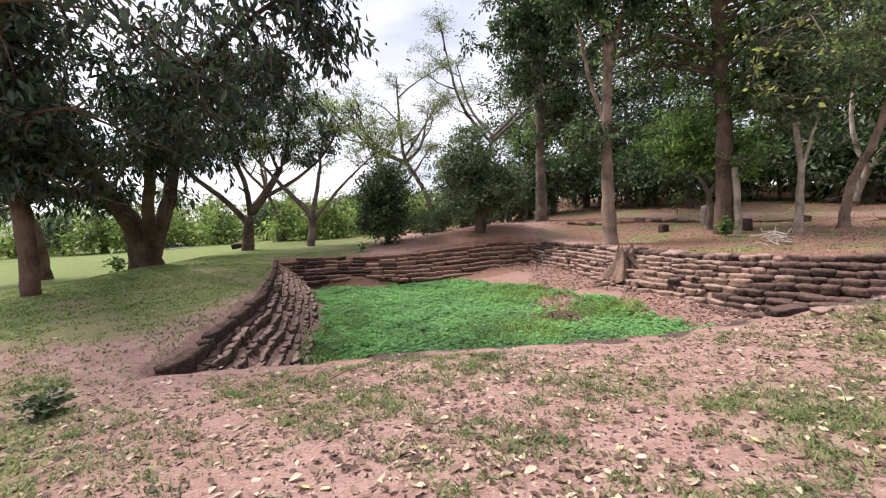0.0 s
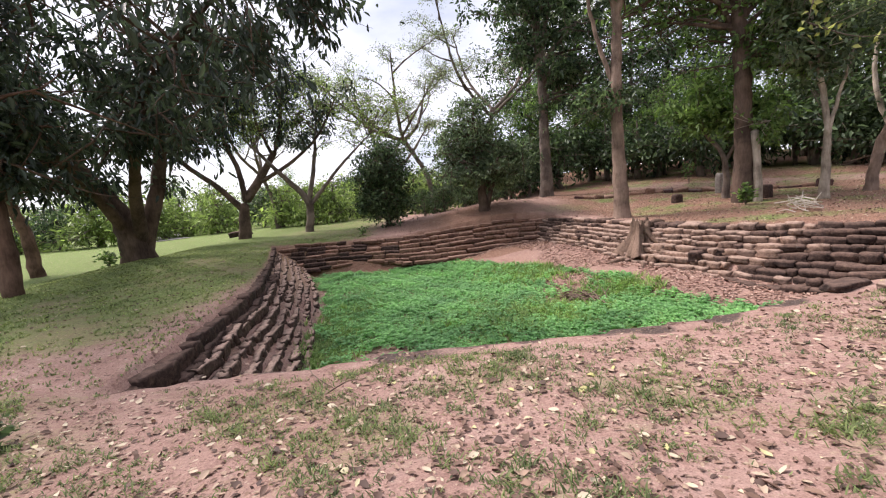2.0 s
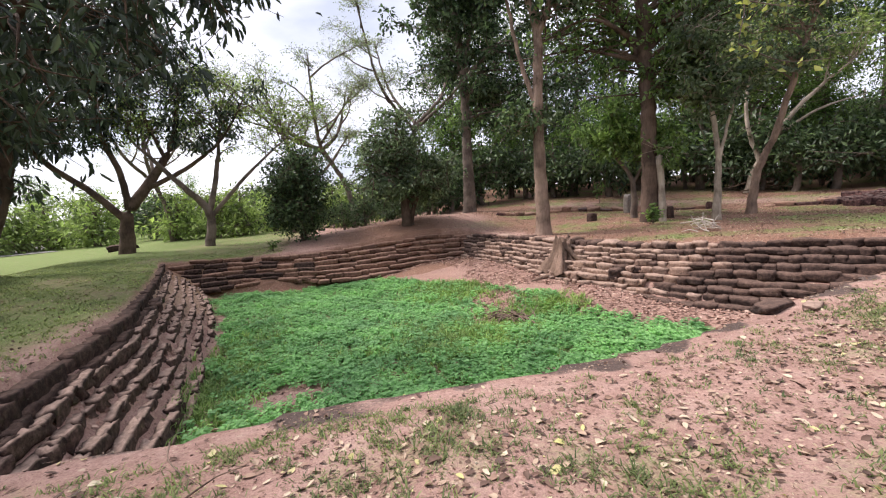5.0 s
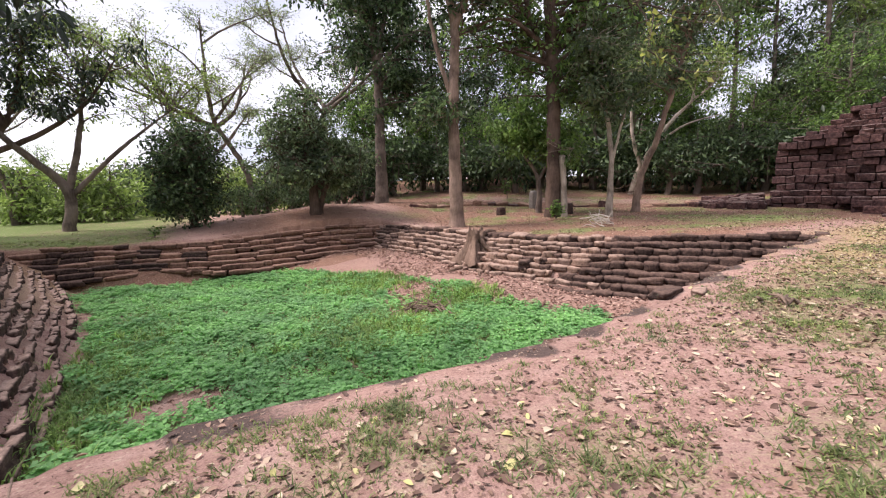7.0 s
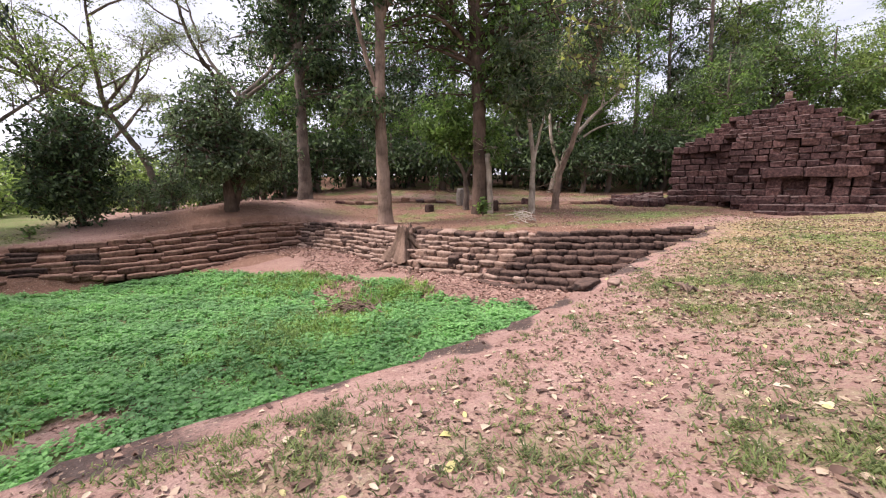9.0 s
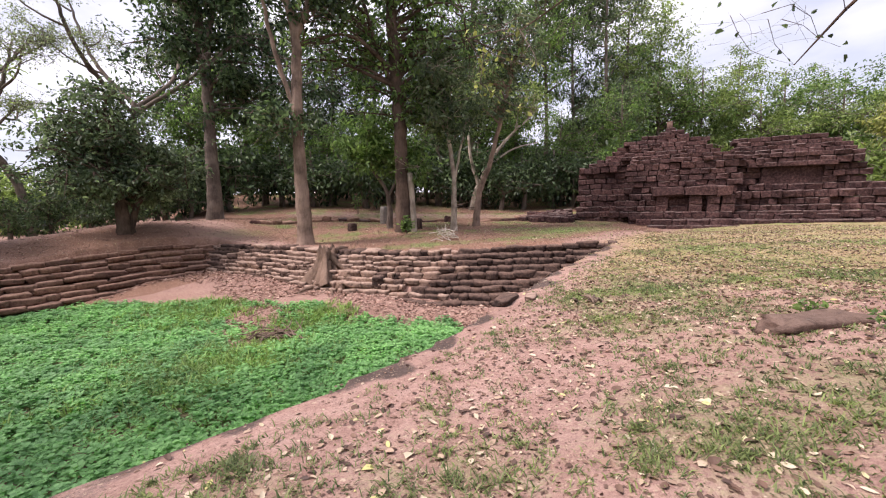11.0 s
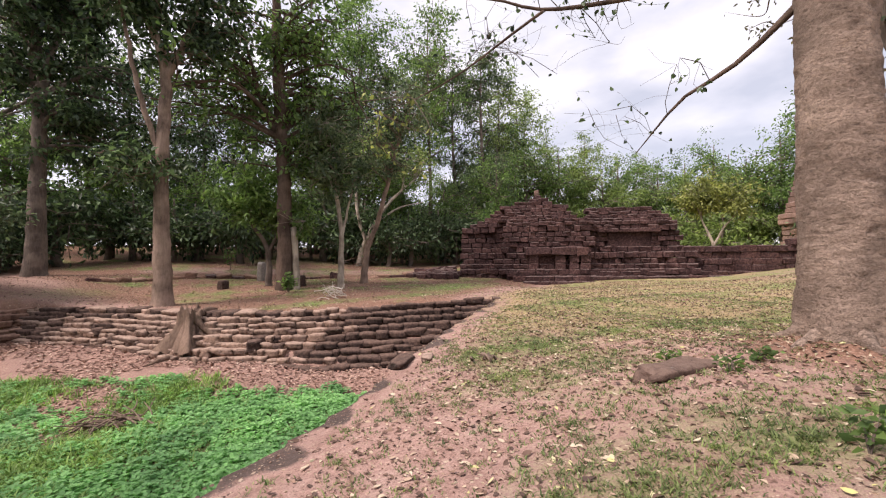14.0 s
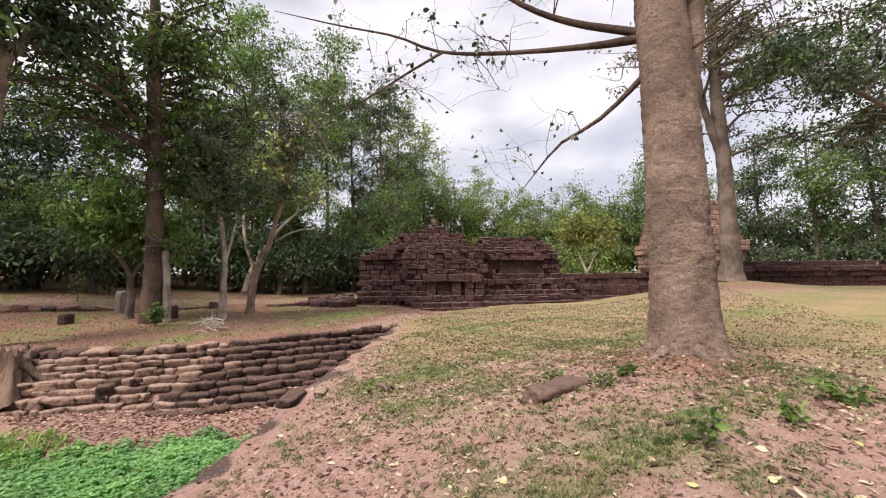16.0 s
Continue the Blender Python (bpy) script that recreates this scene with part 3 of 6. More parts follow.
grass = np.maximum(grass, 0.66 * patches * sstep(gx, 6, 10) * sstep(gy, 9, 12))
grass = np.where(pond, 0.55 * green_cover(gx, gy) * (gz < -1.7), grass)
litter = 0.5 * sstep(np.hypot(gx, gy), 34, 44) * sstep(gx - 0.12 * gy, 0, 5) + 0.3 * sstep(gy, 16, 24) + 0.64 * sstep(gx, 6, 10) * sstep(gy, 8.5, 11)
litter = np.where(pond, 0.35 * sstep(gx, -4, -1), litter) + 0.12 * patches
red = np.exp(-((gx - 1.2) / 6) ** 2 - ((gy - 25) / 3.5) ** 2)
litter = np.maximum(litter, 0.72 * red)
litter = np.maximum(litter, np.where(pond & (gy > 21.0), 0.66, 0))
litter = np.maximum(litter, 0.75 * np.exp(-(np.hypot(gx - 27, gy + 7.5) / 6) ** 2))
mound = np.exp(-(np.hypot(gx - 7.1, gy - 0.6) / 1.9) ** 2)
litter = np.maximum(litter, 0.85 * mound)
litter = np.maximum(litter, (0.30 + 0.2 * patches) * near_bank * sstep(-gx, -1.5, 1.5))
grass = grass * (1 - 0.7 * mound)
strip = np.exp(-((edge_y(gx) - gy - 0.45) / 0.5) ** 2) * sstep(gx, 0.0, 2.5) * (1 - sstep(gx, 12, 16))
strip = strip * np.clip(0.85 + 0.25 * wobble(gx, gy, 2.3, 1.1), 0, 1)
grass, litter = grass * (1 - 0.85 * strip), litter * (1 - 0.9 * strip)
d_path, _ = line_distance(gx, gy, [(12.5, 29.5, 0), (19.0, 25.0, 0), (24.5, 20.0, 0)])
litter = litter * (1 - 0.8 * np.exp(-(d_path / 1.3) ** 2))
d_edge, _ = line_distance(gx, gy, [(a, b, 0) for a, b in NEAR_EDGE])
silt = 0.58 * (1 - sstep(d_edge + 0.3 * wobble(gx, gy, 1.9, 9.0), 0.02, 0.5)) * sstep(gx, -4.2, -2.5)
d_left, _ = line_distance(gx, gy, LEFT_TOP)
silt = np.maximum(silt, np.where(pond, 0.2 * (1 - sstep(d_left, 0.15, 0.45)), 0))
dry = 0.75 * sstep(gx, 6.5, 12) * sstep(10.5 - gy, 0, 3) + 0.3 * sstep(gx, 2, 7) * near_bank
dry = np.maximum(dry, 0.4 * left_lawn * (1 - sstep(-gx, 8, 11))) * (1 - 0.8 * mound) * (1 - 0.9 * strip) * (1 - 0.9 * np.exp(-(np.hypot(gx - 26, gy + 6.5) / 7) ** 2))
zone = ground_me.color_attributes.new("zone", "FLOAT_COLOR", "POINT")
zone.data.foreach_set("color", np.stack([grass, litter, silt, dry], -1).astype(np.float32).ravel())
ground = mesh_part("ground", ground_me, GROUND)
tagged(ground, "pinkish bare soil with patchy grass and a sunken pond bed", "ground", kind="structure")


# ---- laterite blocks ----
def block_meshes(name, mat, count, bevel=0.10, jitter=0.05):
    """A few worn unit blocks, chamfered and knocked out of true."""
    made = []
    for k in range(count):
        bm = bmesh.new()
        bmesh.ops.create_cube(bm, size=1.0)
        bmesh.ops.scale(bm, vec=(1.0, 0.9, 0.5), verts=bm.verts[:])
        bmesh.ops.bevel(bm, geom=bm.edges[:] + bm.verts[:], offset=bevel, segments=1, affect="EDGES")
        for v in bm.verts:
            v.co += Vector(rng.normal(size=3) * jitter)
        bmesh.ops.scale(bm, vec=(1.0, 1 / 0.9, 2.0), verts=bm.verts[:])
        me = bpy.data.meshes.new(name)
        bm.to_mesh(me)
        bm.free()
        me.materials.append(mat)
        for poly in me.polygons:
            poly.use_smooth = bevel > 0.08
        made.append(me)
    return made


def worn_meshes(name, mat, count, square=5.0, rough=0.16, cuts=2):
    """Weathered unit blocks: rounded boxes eaten away by noise, each of its own shape."""
    made = []
    for k in range(count):
        bm = bmesh.new()
        bmesh.ops.create_cube(bm, size=1.0)
        bmesh.ops.subdivide_edges(bm, edges=bm.edges[:], cuts=cuts, use_grid_fill=True)
        shift = Vector((k * 5.3, k * 2.9, k * 1.7))
        for v in bm.verts:
            span = sum(abs(c * 2) ** square for c in v.co) ** (1 / square)
            v.co = v.co / max(span, 1e-6) * max(abs(c * 2) for c in v.co)
            eaten = noise.noise(v.co * 1.9 + shift) * rough + noise.noise(v.co * 5.0 + shift) * rough * 0.7 - rough * 0.1
            v.co += v.co.normalized() * eaten
        me = bpy.data.meshes.new(name)
        bm.to_mesh(me)
        bm.free()
        me.materials.append(mat)
        me.polygons.foreach_set("use_smooth", [True] * len(me.polygons))
        made.append(me)
    return made


POND_BLOCKS = worn_meshes("laterite_block", LATERITE, 14, 16.0, 0.16)
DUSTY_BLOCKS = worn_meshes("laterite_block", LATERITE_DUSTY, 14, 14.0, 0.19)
STEP_BLOCKS = worn_meshes("laterite_block", LATERITE_STEP, 14, 13.0, 0.24, 3)
EDGE_BLOCKS = worn_meshes("laterite_block", LATERITE, 10, 16.0, 0.12, 3)
RED_BLOCKS = worn_meshes("laterite_block", LATERITE_RED, 12, 14.0, 0.15)
RUIN_BLOCKS = block_meshes("laterite_block", LATERITE_DARK, 14, 0.055, 0.03)


def lay_block(parent, meshes, centre, size, heading, name="laterite_block", tilt=0.03):
    ob = new(name, meshes[int(rng.integers(len(meshes)))])
    ob.parent = parent
    ob.location = centre
    ob.scale = size
    ob.rotation_euler = (rng.normal() * tilt, rng.normal() * tilt, heading + rng.normal() * tilt)
    return ob


def retaining_wall(name, label, top, foot, courses, length, height, gap=0.0, skip=0.0, depth=0.5, sets=None, tilt=0.02):
    """A stepped retaining wall of laterite courses between a top path and a foot path."""
    root = tagged(new(name), label, "retaining wall", kind="structure")
    a, b = smooth_path(top, 0.1), smooth_path(foot, 0.1)
    for k in range(courses):
        f = k / (courses - 1)
        m = max(len(a), len(b))
        u = np.linspace(0, 1, m)
        pa = np.stack([np.interp(u, np.linspace(0, 1, len(a)), a[:, c]) for c in range(3)], 1)
        pb = np.stack([np.interp(u, np.linspace(0, 1, len(b)), b[:, c]) for c in range(3)], 1)
        p = pa + (pb - pa) * f
        s = np.r_[0, np.cumsum(np.linalg.norm(np.diff(p[:, :2], axis=0), axis=1))]
        at = rng.uniform(0, length * 0.5)
        while at < s[-1] - 0.1:
            w = length * rng.uniform(0.5, 1.6)
            mid = min(at + w / 2, s[-1])
            c = np.array([np.interp(mid, s, p[:, i]) for i in range(3)])
            e = np.array([np.interp(min(mid + 0.3, s[-1]), s, p[:, i]) for i in range(3)]) - np.array([np.interp(mid - 0.3, s, p[:, i]) for i in range(3)])
            heading = math.atan2(e[1], e[0])
            at += w + gap * rng.uniform(0.3, 1.5)
            if rng.random() < skip * (0.3 + f):
                continue
            h = height * rng.uniform(0.72, 1.12)
            sway = 0.055 * wobble(c[0], c[1], 0.9, 1.3 * k) * (0.3 + f)
            c[0] += sway + rng.normal() * 0.014
            c[1] += sway * 0.6 + rng.normal() * 0.014
            c[2] += -h / 2 + rng.normal() * 0.022 + 0.02 + 0.03 * wobble(c[0], c[1], 0.7, 2.0 + k) * f
            lay_block(root, sets(c, f) if sets else POND_BLOCKS, c, (w * 1.1, depth * rng.uniform(0.88, 1.12), h), heading, tilt=tilt)
    return root


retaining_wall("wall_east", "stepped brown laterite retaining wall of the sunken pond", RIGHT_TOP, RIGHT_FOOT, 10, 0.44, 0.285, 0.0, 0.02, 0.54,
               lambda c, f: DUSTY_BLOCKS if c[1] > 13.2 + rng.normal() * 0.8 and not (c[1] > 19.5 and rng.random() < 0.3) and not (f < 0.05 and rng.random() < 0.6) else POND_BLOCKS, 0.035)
retaining_wall("wall_north", "low stepped laterite retaining wall half buried in red soil", FAR_TOP, FAR_FOOT, 7, 0.7, 0.25, 0.04, 0.08, 0.46,
               lambda c, f: RED_BLOCKS if rng.random() < 0.72 + 0.06 * (c[0] + 5) else POND_BLOCKS, 0.035)
LEFT_EDGE = [(a + 0.08, b, c - 0.13) for a, b, c in LEFT_TOP]
retaining_wall("wall_west_edge", "dark crumbling laterite edge of the grassy bank", LEFT_EDGE, [(a + 0.14, b, c - 0.26) for a, b, c in LEFT_EDGE], 2, 0.46, 0.46, 0.0, 0.0, 0.30,
               lambda c, f: EDGE_BLOCKS, 0.025)
retaining_wall("wall_west", "worn dark laterite steps with soil caught between the blocks", [(a + 0.40, b, c - 0.44) for a, b, c in LEFT_TOP], [(a, b, c + 0.05) for a, b, c in LEFT_FOOT], 6, 0.36, 0.30, 0.03, 0.06, 0.19,
               lambda c, f: STEP_BLOCKS, 0.05)


# ---- ruined gate and enclosure wall ----
RUIN_A, RUIN_U, RUIN_N = np.array((25.7, 15.9)), np.array((0.336, -0.942)), np.array((-0.942, -0.336))
RUIN_HEADING = math.atan2(RUIN_U[1], RUIN_U[0])


def ruin_top(u):
    return np.interp(u, [-0.2, 0, 1.0, 1.4, 2.9, 3.0, 3.7, 4.6, 5.3, 6.0, 7.1, 7.5, 8.6, 8.75, 11.3, 13.3, 14.2, 14.6],
                     [3.7, 3.85, 3.8, 4.3, 5.0, 5.3, 5.3, 5.55, 6.25, 5.5, 5.2, 4.5, 3.95, 4.95, 5.05, 4.85, 3.9, 2.3])


def ruin_front(u, z):
    """How far the face stands out at a height: plinth steps, cornice, roof leaning back."""
    out = 0.0
    if z < 1.9:
        out += 0.22
    if z < 1.2:
        out += 0.28
    if z < 0.75:
        out += 0.35
    if 2.9 < u < 8.7:
        out += 0.75
    if 3.4 < z < 3.85 and not 2.9 < u < 8.7:
        out += 0.22
    if z > 3.85:
        out -= (z - 3.85) * 0.75
    if u > 8.7 and z < 1.75:
        out += 0.45 if z < 1.35 else 0.6
    if 9.9 < u < 12.7 and 2.1 < z < 3.2:
        out -= 0.35
    return out


ruin = tagged(new("ruined_gate"), "collapsed dark red laterite gate building with stepped roof", "ruin")
z = 0.05
while z < 6.3:
    h = rng.uniform(0.29, 0.42) if z < 3.6 else rng.uniform(0.2, 0.28)
    u = rng.normal() * 0.07
    while u < 14.7:
        w = rng.uniform(0.34, 0.78)
        c = u + w / 2
        if z + h * 0.6 < ruin_top(c) + rng.normal() * 0.08:
            off = ruin_front(c, z + h / 2) + rng.normal() * 0.06 - 0.55
            p = RUIN_A + RUIN_U * c + RUIN_N * off
            lay_block(ruin, RUIN_BLOCKS, (p[0], p[1], z + h / 2), (w * 0.975, 1.25, h * rng.uniform(0.93, 1.0)), RUIN_HEADING, tilt=0.02)
        u += w
    z += h
core_bm = bmesh.new()
for u0, u1, top, back in ((0.1, 2.9, 3.4, 4.0), (2.9, 8.6, 4.3, 4.0), (8.6, 14.0, 3.6, 4.0)):
    r = bmesh.ops.create_cube(core_bm, size=1.0)
    mid = RUIN_A + RUIN_U * (u0 + u1) / 2 - RUIN_N * (0.9 + back / 2)
    bmesh.ops.transform(core_bm, verts=r["verts"], matrix=Matrix.LocRotScale((mid[0], mid[1], top / 2 - 0.2), Euler((0, 0, RUIN_HEADING)), (u1 - u0, back, top + 0.4)))
core_me = bpy.data.meshes.new("core")
core_bm.to_mesh(core_me)
core_bm.free()
mesh_part("core", core_me, LATERITE_DARK, ruin, "rubble core behind the facing blocks")


def ruin_block(name, u, off, z0, size, mat_set=None, label=""):
    p = RUIN_A + RUIN_U * u + RUIN_N * off
    ob = lay_block(ruin, mat_set or RUIN_BLOCKS, (p[0], p[1], z0 + size[2] / 2), size, RUIN_HEADING, name, 0.008)
    return tagged(ob, label)


# the porch with its lintel and blocked door
for k, (u, w) in enumerate(((5.25, 1.6), (6.85, 1.5), (8.0, 0.75))):
    ruin_block("lintel", u, 1.15, 1.72, (w, 1.3, 0.52), label="heavy moulded laterite lintel" if k == 0 else "")
for u in (4.95, 6.65, 7.5, 8.2):
    for z0 in (0.2, 0.72, 1.22):
        ruin_block("laterite_block", u, 1.05, z0, (0.62, 1.1, 0.51))
ruin_block("door_panel", 5.8, 0.75, 0.25, (1.1, 0.9, 1.47), label="blocked doorway slab")
for z0, off, u0, u1 in ((-0.28, 2.5, 4.2, 17.0), (0.02, 1.9, 3.6, 16.0), (0.30, 1.35, 3.2, 15.5)):
    u = u0
    while u < u1:
        w = rng.uniform(0.7, 1.2)
        ruin_block("laterite_block", u + w / 2, off + rng.normal() * 0.05 - 0.05 * (u - u0), z0, (w * 0.98, 0.9, 0.36))
        u += w
# terrace rubble at the north end
for k in range(46):
    u, off = -rng.uniform(0.2, 3.4), rng.uniform(-1.5, 2.6)
    lift = max(0.0, 0.55 + u * 0.22)
    p = RUIN_A + RUIN_U * u + RUIN_N * off
    g = land1(p[0], p[1])
    ob = lay_block(ruin, RUIN_BLOCKS, (p[0], p[1], g + 0.08 + lift * rng.uniform(0, 0.7)), (rng.uniform(0.5, 1.0), 0.6, 0.36), RUIN_HEADING, tilt=0.1)
# slab of the blind window, and the worn moulding above it
ruin_block("window_panel", 11.3, -0.5, 2.1, (2.9, 1.0, 1.12), label="smooth blind window slab")
for u, w in ((9.9, 1.3), (11.2, 1.25), (12.5, 1.3)):
    ruin_block("moulding", u, -0.1, 3.2, (w, 0.9, 0.26))
ruin_block("finial", 5.3, -0.9, 5.95, (0.32, 0.3, 0.4), block_meshes("finial", SANDSTONE, 1), "pale weathered stone on the roof peak")

enclosure = tagged(new("enclosure_wall"), "long low dark laterite enclosure wall with projecting coping", "wall")
for z0, h, out, w_lo, w_hi, top_end in ((0.2, 0.42, 0.25, 0.7, 1.2, 46), (0.6, 0.42, 0.0, 0.7, 1.2, 46), (1.0, 0.42, 0.0, 0.7, 1.2, 46), (1.4, 0.42, 0.0, 0.7, 1.2, 46), (1.82, 0.4, 0.12, 0.8, 1.3, 46), (2.2, 0.42, 0.28, 0.9, 1.5, 46), (2.62, 0.38, -0.1, 0.8, 1.3, 40)):
    u = 14.4
    while u < top_end:
        w = rng.uniform(w_lo, w_hi)
        if not (z0 > 2.1 and u < 19.5) and not (z0 > 2.5 and u < 25):
            p = RUIN_A + RUIN_U * (u + w / 2) + RUIN_N * (out - 0.2 + rng.normal() * 0.03)
            lay_block(enclosure, RUIN_BLOCKS, (p[0], p[1], z0 + h / 2), (w * 0.985, 0.9, h * 0.99), RUIN_HEADING, tilt=0.01)
        u += w


# ---- trees ----
def tree(name, label, limbs, crown, bark, leaf_mat, leaves, leaf_size, seed, branches=26, spread=1.0, droop=0.25, aspect=0.42, twig_leaves=True, group="", flare=0.0, category="tree", thin=0.72, coarse=False, fine=False, limb_bark=None, twig=1.0):
    """A tree: limbs are (points, radii) with heights from the ground, crown is a list of (x, y, z, rx, ry, rz) clumps that boughs reach into."""
    global rng
    keep, rng = rng, np.random.default_rng(seed)
    tubes = Tubes()
    bark_parts = []
    nodes, node_r = [], []
    for k, (pts, radii) in enumerate(limbs):
        p = smooth_path(pts, 0.045 if fine and k < 2 else 0.35)
        r = np.interp(np.linspace(0, 1, len(p)), np.linspace(0, 1, len(radii)), radii)
        r = r * thin
        if not fine:
            p[1:-1, :2] += rng.normal(size=(len(p) - 2, 2)) * 0.02
        own = tubes if coarse else Tubes()
        own.add(p, r, 72 if fine and k < 2 else 14 if radii[0] > 0.25 else 9, 0.0 if fine and k < 2 else 0.025, flare if k == 0 else 0.0)
        bark_parts.append(own)
        cut = len(p) // 3
        nodes.append(p[cut:])
        node_r.append(r[cut:])
    nodes, node_r = np.concatenate(nodes), np.concatenate(node_r)
    weights = np.array([c[3] * c[4] * c[5] for c in crown])
    weights = weights / weights.sum()
    tips = []
    for k in range(branches):
        c = crown[int(rng.choice(len(crown), p=weights))]
        d = rng.normal(size=3)
        d /= np.linalg.norm(d)
        goal = np.array(c[:3]) + d * np.array(c[3:]) * rng.uniform(0.45, 0.95)
        cost = np.linalg.norm(nodes - goal, axis=1) + 0.8 * np.clip(nodes[:, 2] - goal[2] + 0.5, 0, None)
        j = int(np.argmin(cost + rng.uniform(0, 0.8, len(cost))))
        start = nodes[j]
        gap = np.linalg.norm(goal - start)
        mid = (start + goal) / 2 + rng.normal(size=3) * 0.10 * gap + np.array((0, 0, 0.12 * gap))
        p = smooth_path([start, mid, goal], max(0.35, gap / (4 if coarse else 10)))
        r0 = min(node_r[j] * 0.6, 0.02 + 0.022 * gap) * twig
        tubes.add(p, np.linspace(r0, 0.012 * twig, len(p)), 4 if coarse else 6)
        for q in p[len(p) // 2:]:
            tips.append(q)
        for s in range(3 if coarse else 5):
            a = p[int(rng.integers(len(p) // 3, len(p)))]
            e = a + rng.normal(size=3) * np.array((1, 1, 0.7)) * (0.22 * gap + 0.4) * spread
            bend = np.array([a, (a + e) / 2 + rng.normal(size=3) * 0.1 * np.linalg.norm(e - a), e])
            if not coarse:
                bend = smooth_path(bend, 0.12 if fine else 0.25)
            tubes.add(bend, np.linspace(r0 * 0.4, 0.005 * twig, len(bend)), 3 if coarse else 4)
            for f in (0.4, 0.7, 1.0):
                tips.append(a + (e - a) * f)
    tips = np.array(tips)
    root = tagged(new(name), label, category, group)
    base = np.array(limbs[0][0][0])
    stem = None
    if coarse:
        mesh_part("trunk", tubes.mesh("trunk"), bark, root)
    else:
        for k, own in enumerate(bark_parts):
            part_name = "trunk" if k == 0 else "limb"
            made = mesh_part(part_name, own.mesh(part_name), bark if k < 2 or limb_bark is None else limb_bark, root if k == 0 else stem)
            stem = made if k == 0 else stem
        tagged(mesh_part("branchwork", tubes.mesh("branchwork"), limb_bark or bark, root), kind="stuff")
    if leaves:
        weight = rng.lognormal(0, 0.8 if coarse else 1.0, len(tips))
        pick = rng.choice(len(tips), size=leaves, p=weight / weight.sum())
        scatter = (0.14 + 0.6 * leaf_size if coarse else 0.10 + 0.55 * leaf_size) * spread
        away = rng.normal(size=(leaves, 3))
        c = tips[pick] + away * np.array((scatter, scatter, scatter * 0.75))
        d = away * 0.9 + rng.normal(size=(leaves, 3)) * 0.6
        d[:, 2] -= droop * 2.2
        L = leaf_size * rng.uniform(0.65, 1.35, leaves)
        mesh_part("crown", leaf_mesh("crown", c, d, L, L * aspect * (1.0 if coarse else 1.15), oval=not coarse, level=1.1), leaf_mat, root)
    rng = keep
    return root


def on_ground(x, y, dz=-0.08):
    return (x, y, land1(x, y) + dz)


# mango trees with hanging dark leaves
g = on_ground(-14.8, 20.3)
tree("mango_tree", "broad mango tree with forked trunk and drooping dark leaves", [
    ([g, (-14.9, 20.15, 1.2), (-15.2, 19.9, 2.4), (-15.9, 19.3, 4.2), (-16.6, 18.4, 7)], (0.95, 0.72, 0.5, 0.34, 0.15)),
    ([(-14.6, 20.4, 0.5), (-14.2, 20.6, 1.9), (-13.7, 20.9, 3.6), (-12.9, 21.2, 8.0)], (0.6, 0.46, 0.36, 0.15)),
    ([(-14.5, 20.2, 0.9), (-13.2, 18.7, 3.4), (-10.5, 16.2, 6.2), (-7.0, 14.4, 8.0), (-4.0, 13.2, 9.0)], (0.42, 0.3, 0.22, 0.15, 0.06)),
    ([(-14.9, 20.1, 1.2), (-14.8, 17.8, 3.8), (-14.2, 14.5, 6.6)], (0.4, 0.3, 0.14))],
    [(-15, 20, 7.5, 5.5, 5, 5.5), (-11, 16.5, 7.4, 4.2, 4, 4.8), (-8.6, 13.6, 7.4, 3.4, 3.2, 4.4), (-17.5, 15.5, 6.6, 4.5, 4, 4.6), (-5.4, 13.6, 7.6, 2.8, 2.4, 3.2), (-12.5, 14.2, 5.0, 3.2, 3, 3.0), (-3.4, 13.2, 8.4, 2.0, 1.8, 3.0), (-3.0, 12.4, 10.0, 2.0, 2.0, 2.0), (-4.6, 13.4, 6.8, 2.3, 2.2, 3.0), (-2.5, 13.0, 8.8, 1.5, 1.6, 2.4), (-2.5, 13.0, 8.8, 1.5, 1.6, 2.4), (-3.6, 13.2, 8.0, 2.0, 1.8, 3.0)],
    BARK_DARK, LEAF_MANGO, 10800, 0.36, 11, branches=150, droop=0.75, aspect=0.27, flare=0.25)
g = on_ground(-13.85, 28.8)
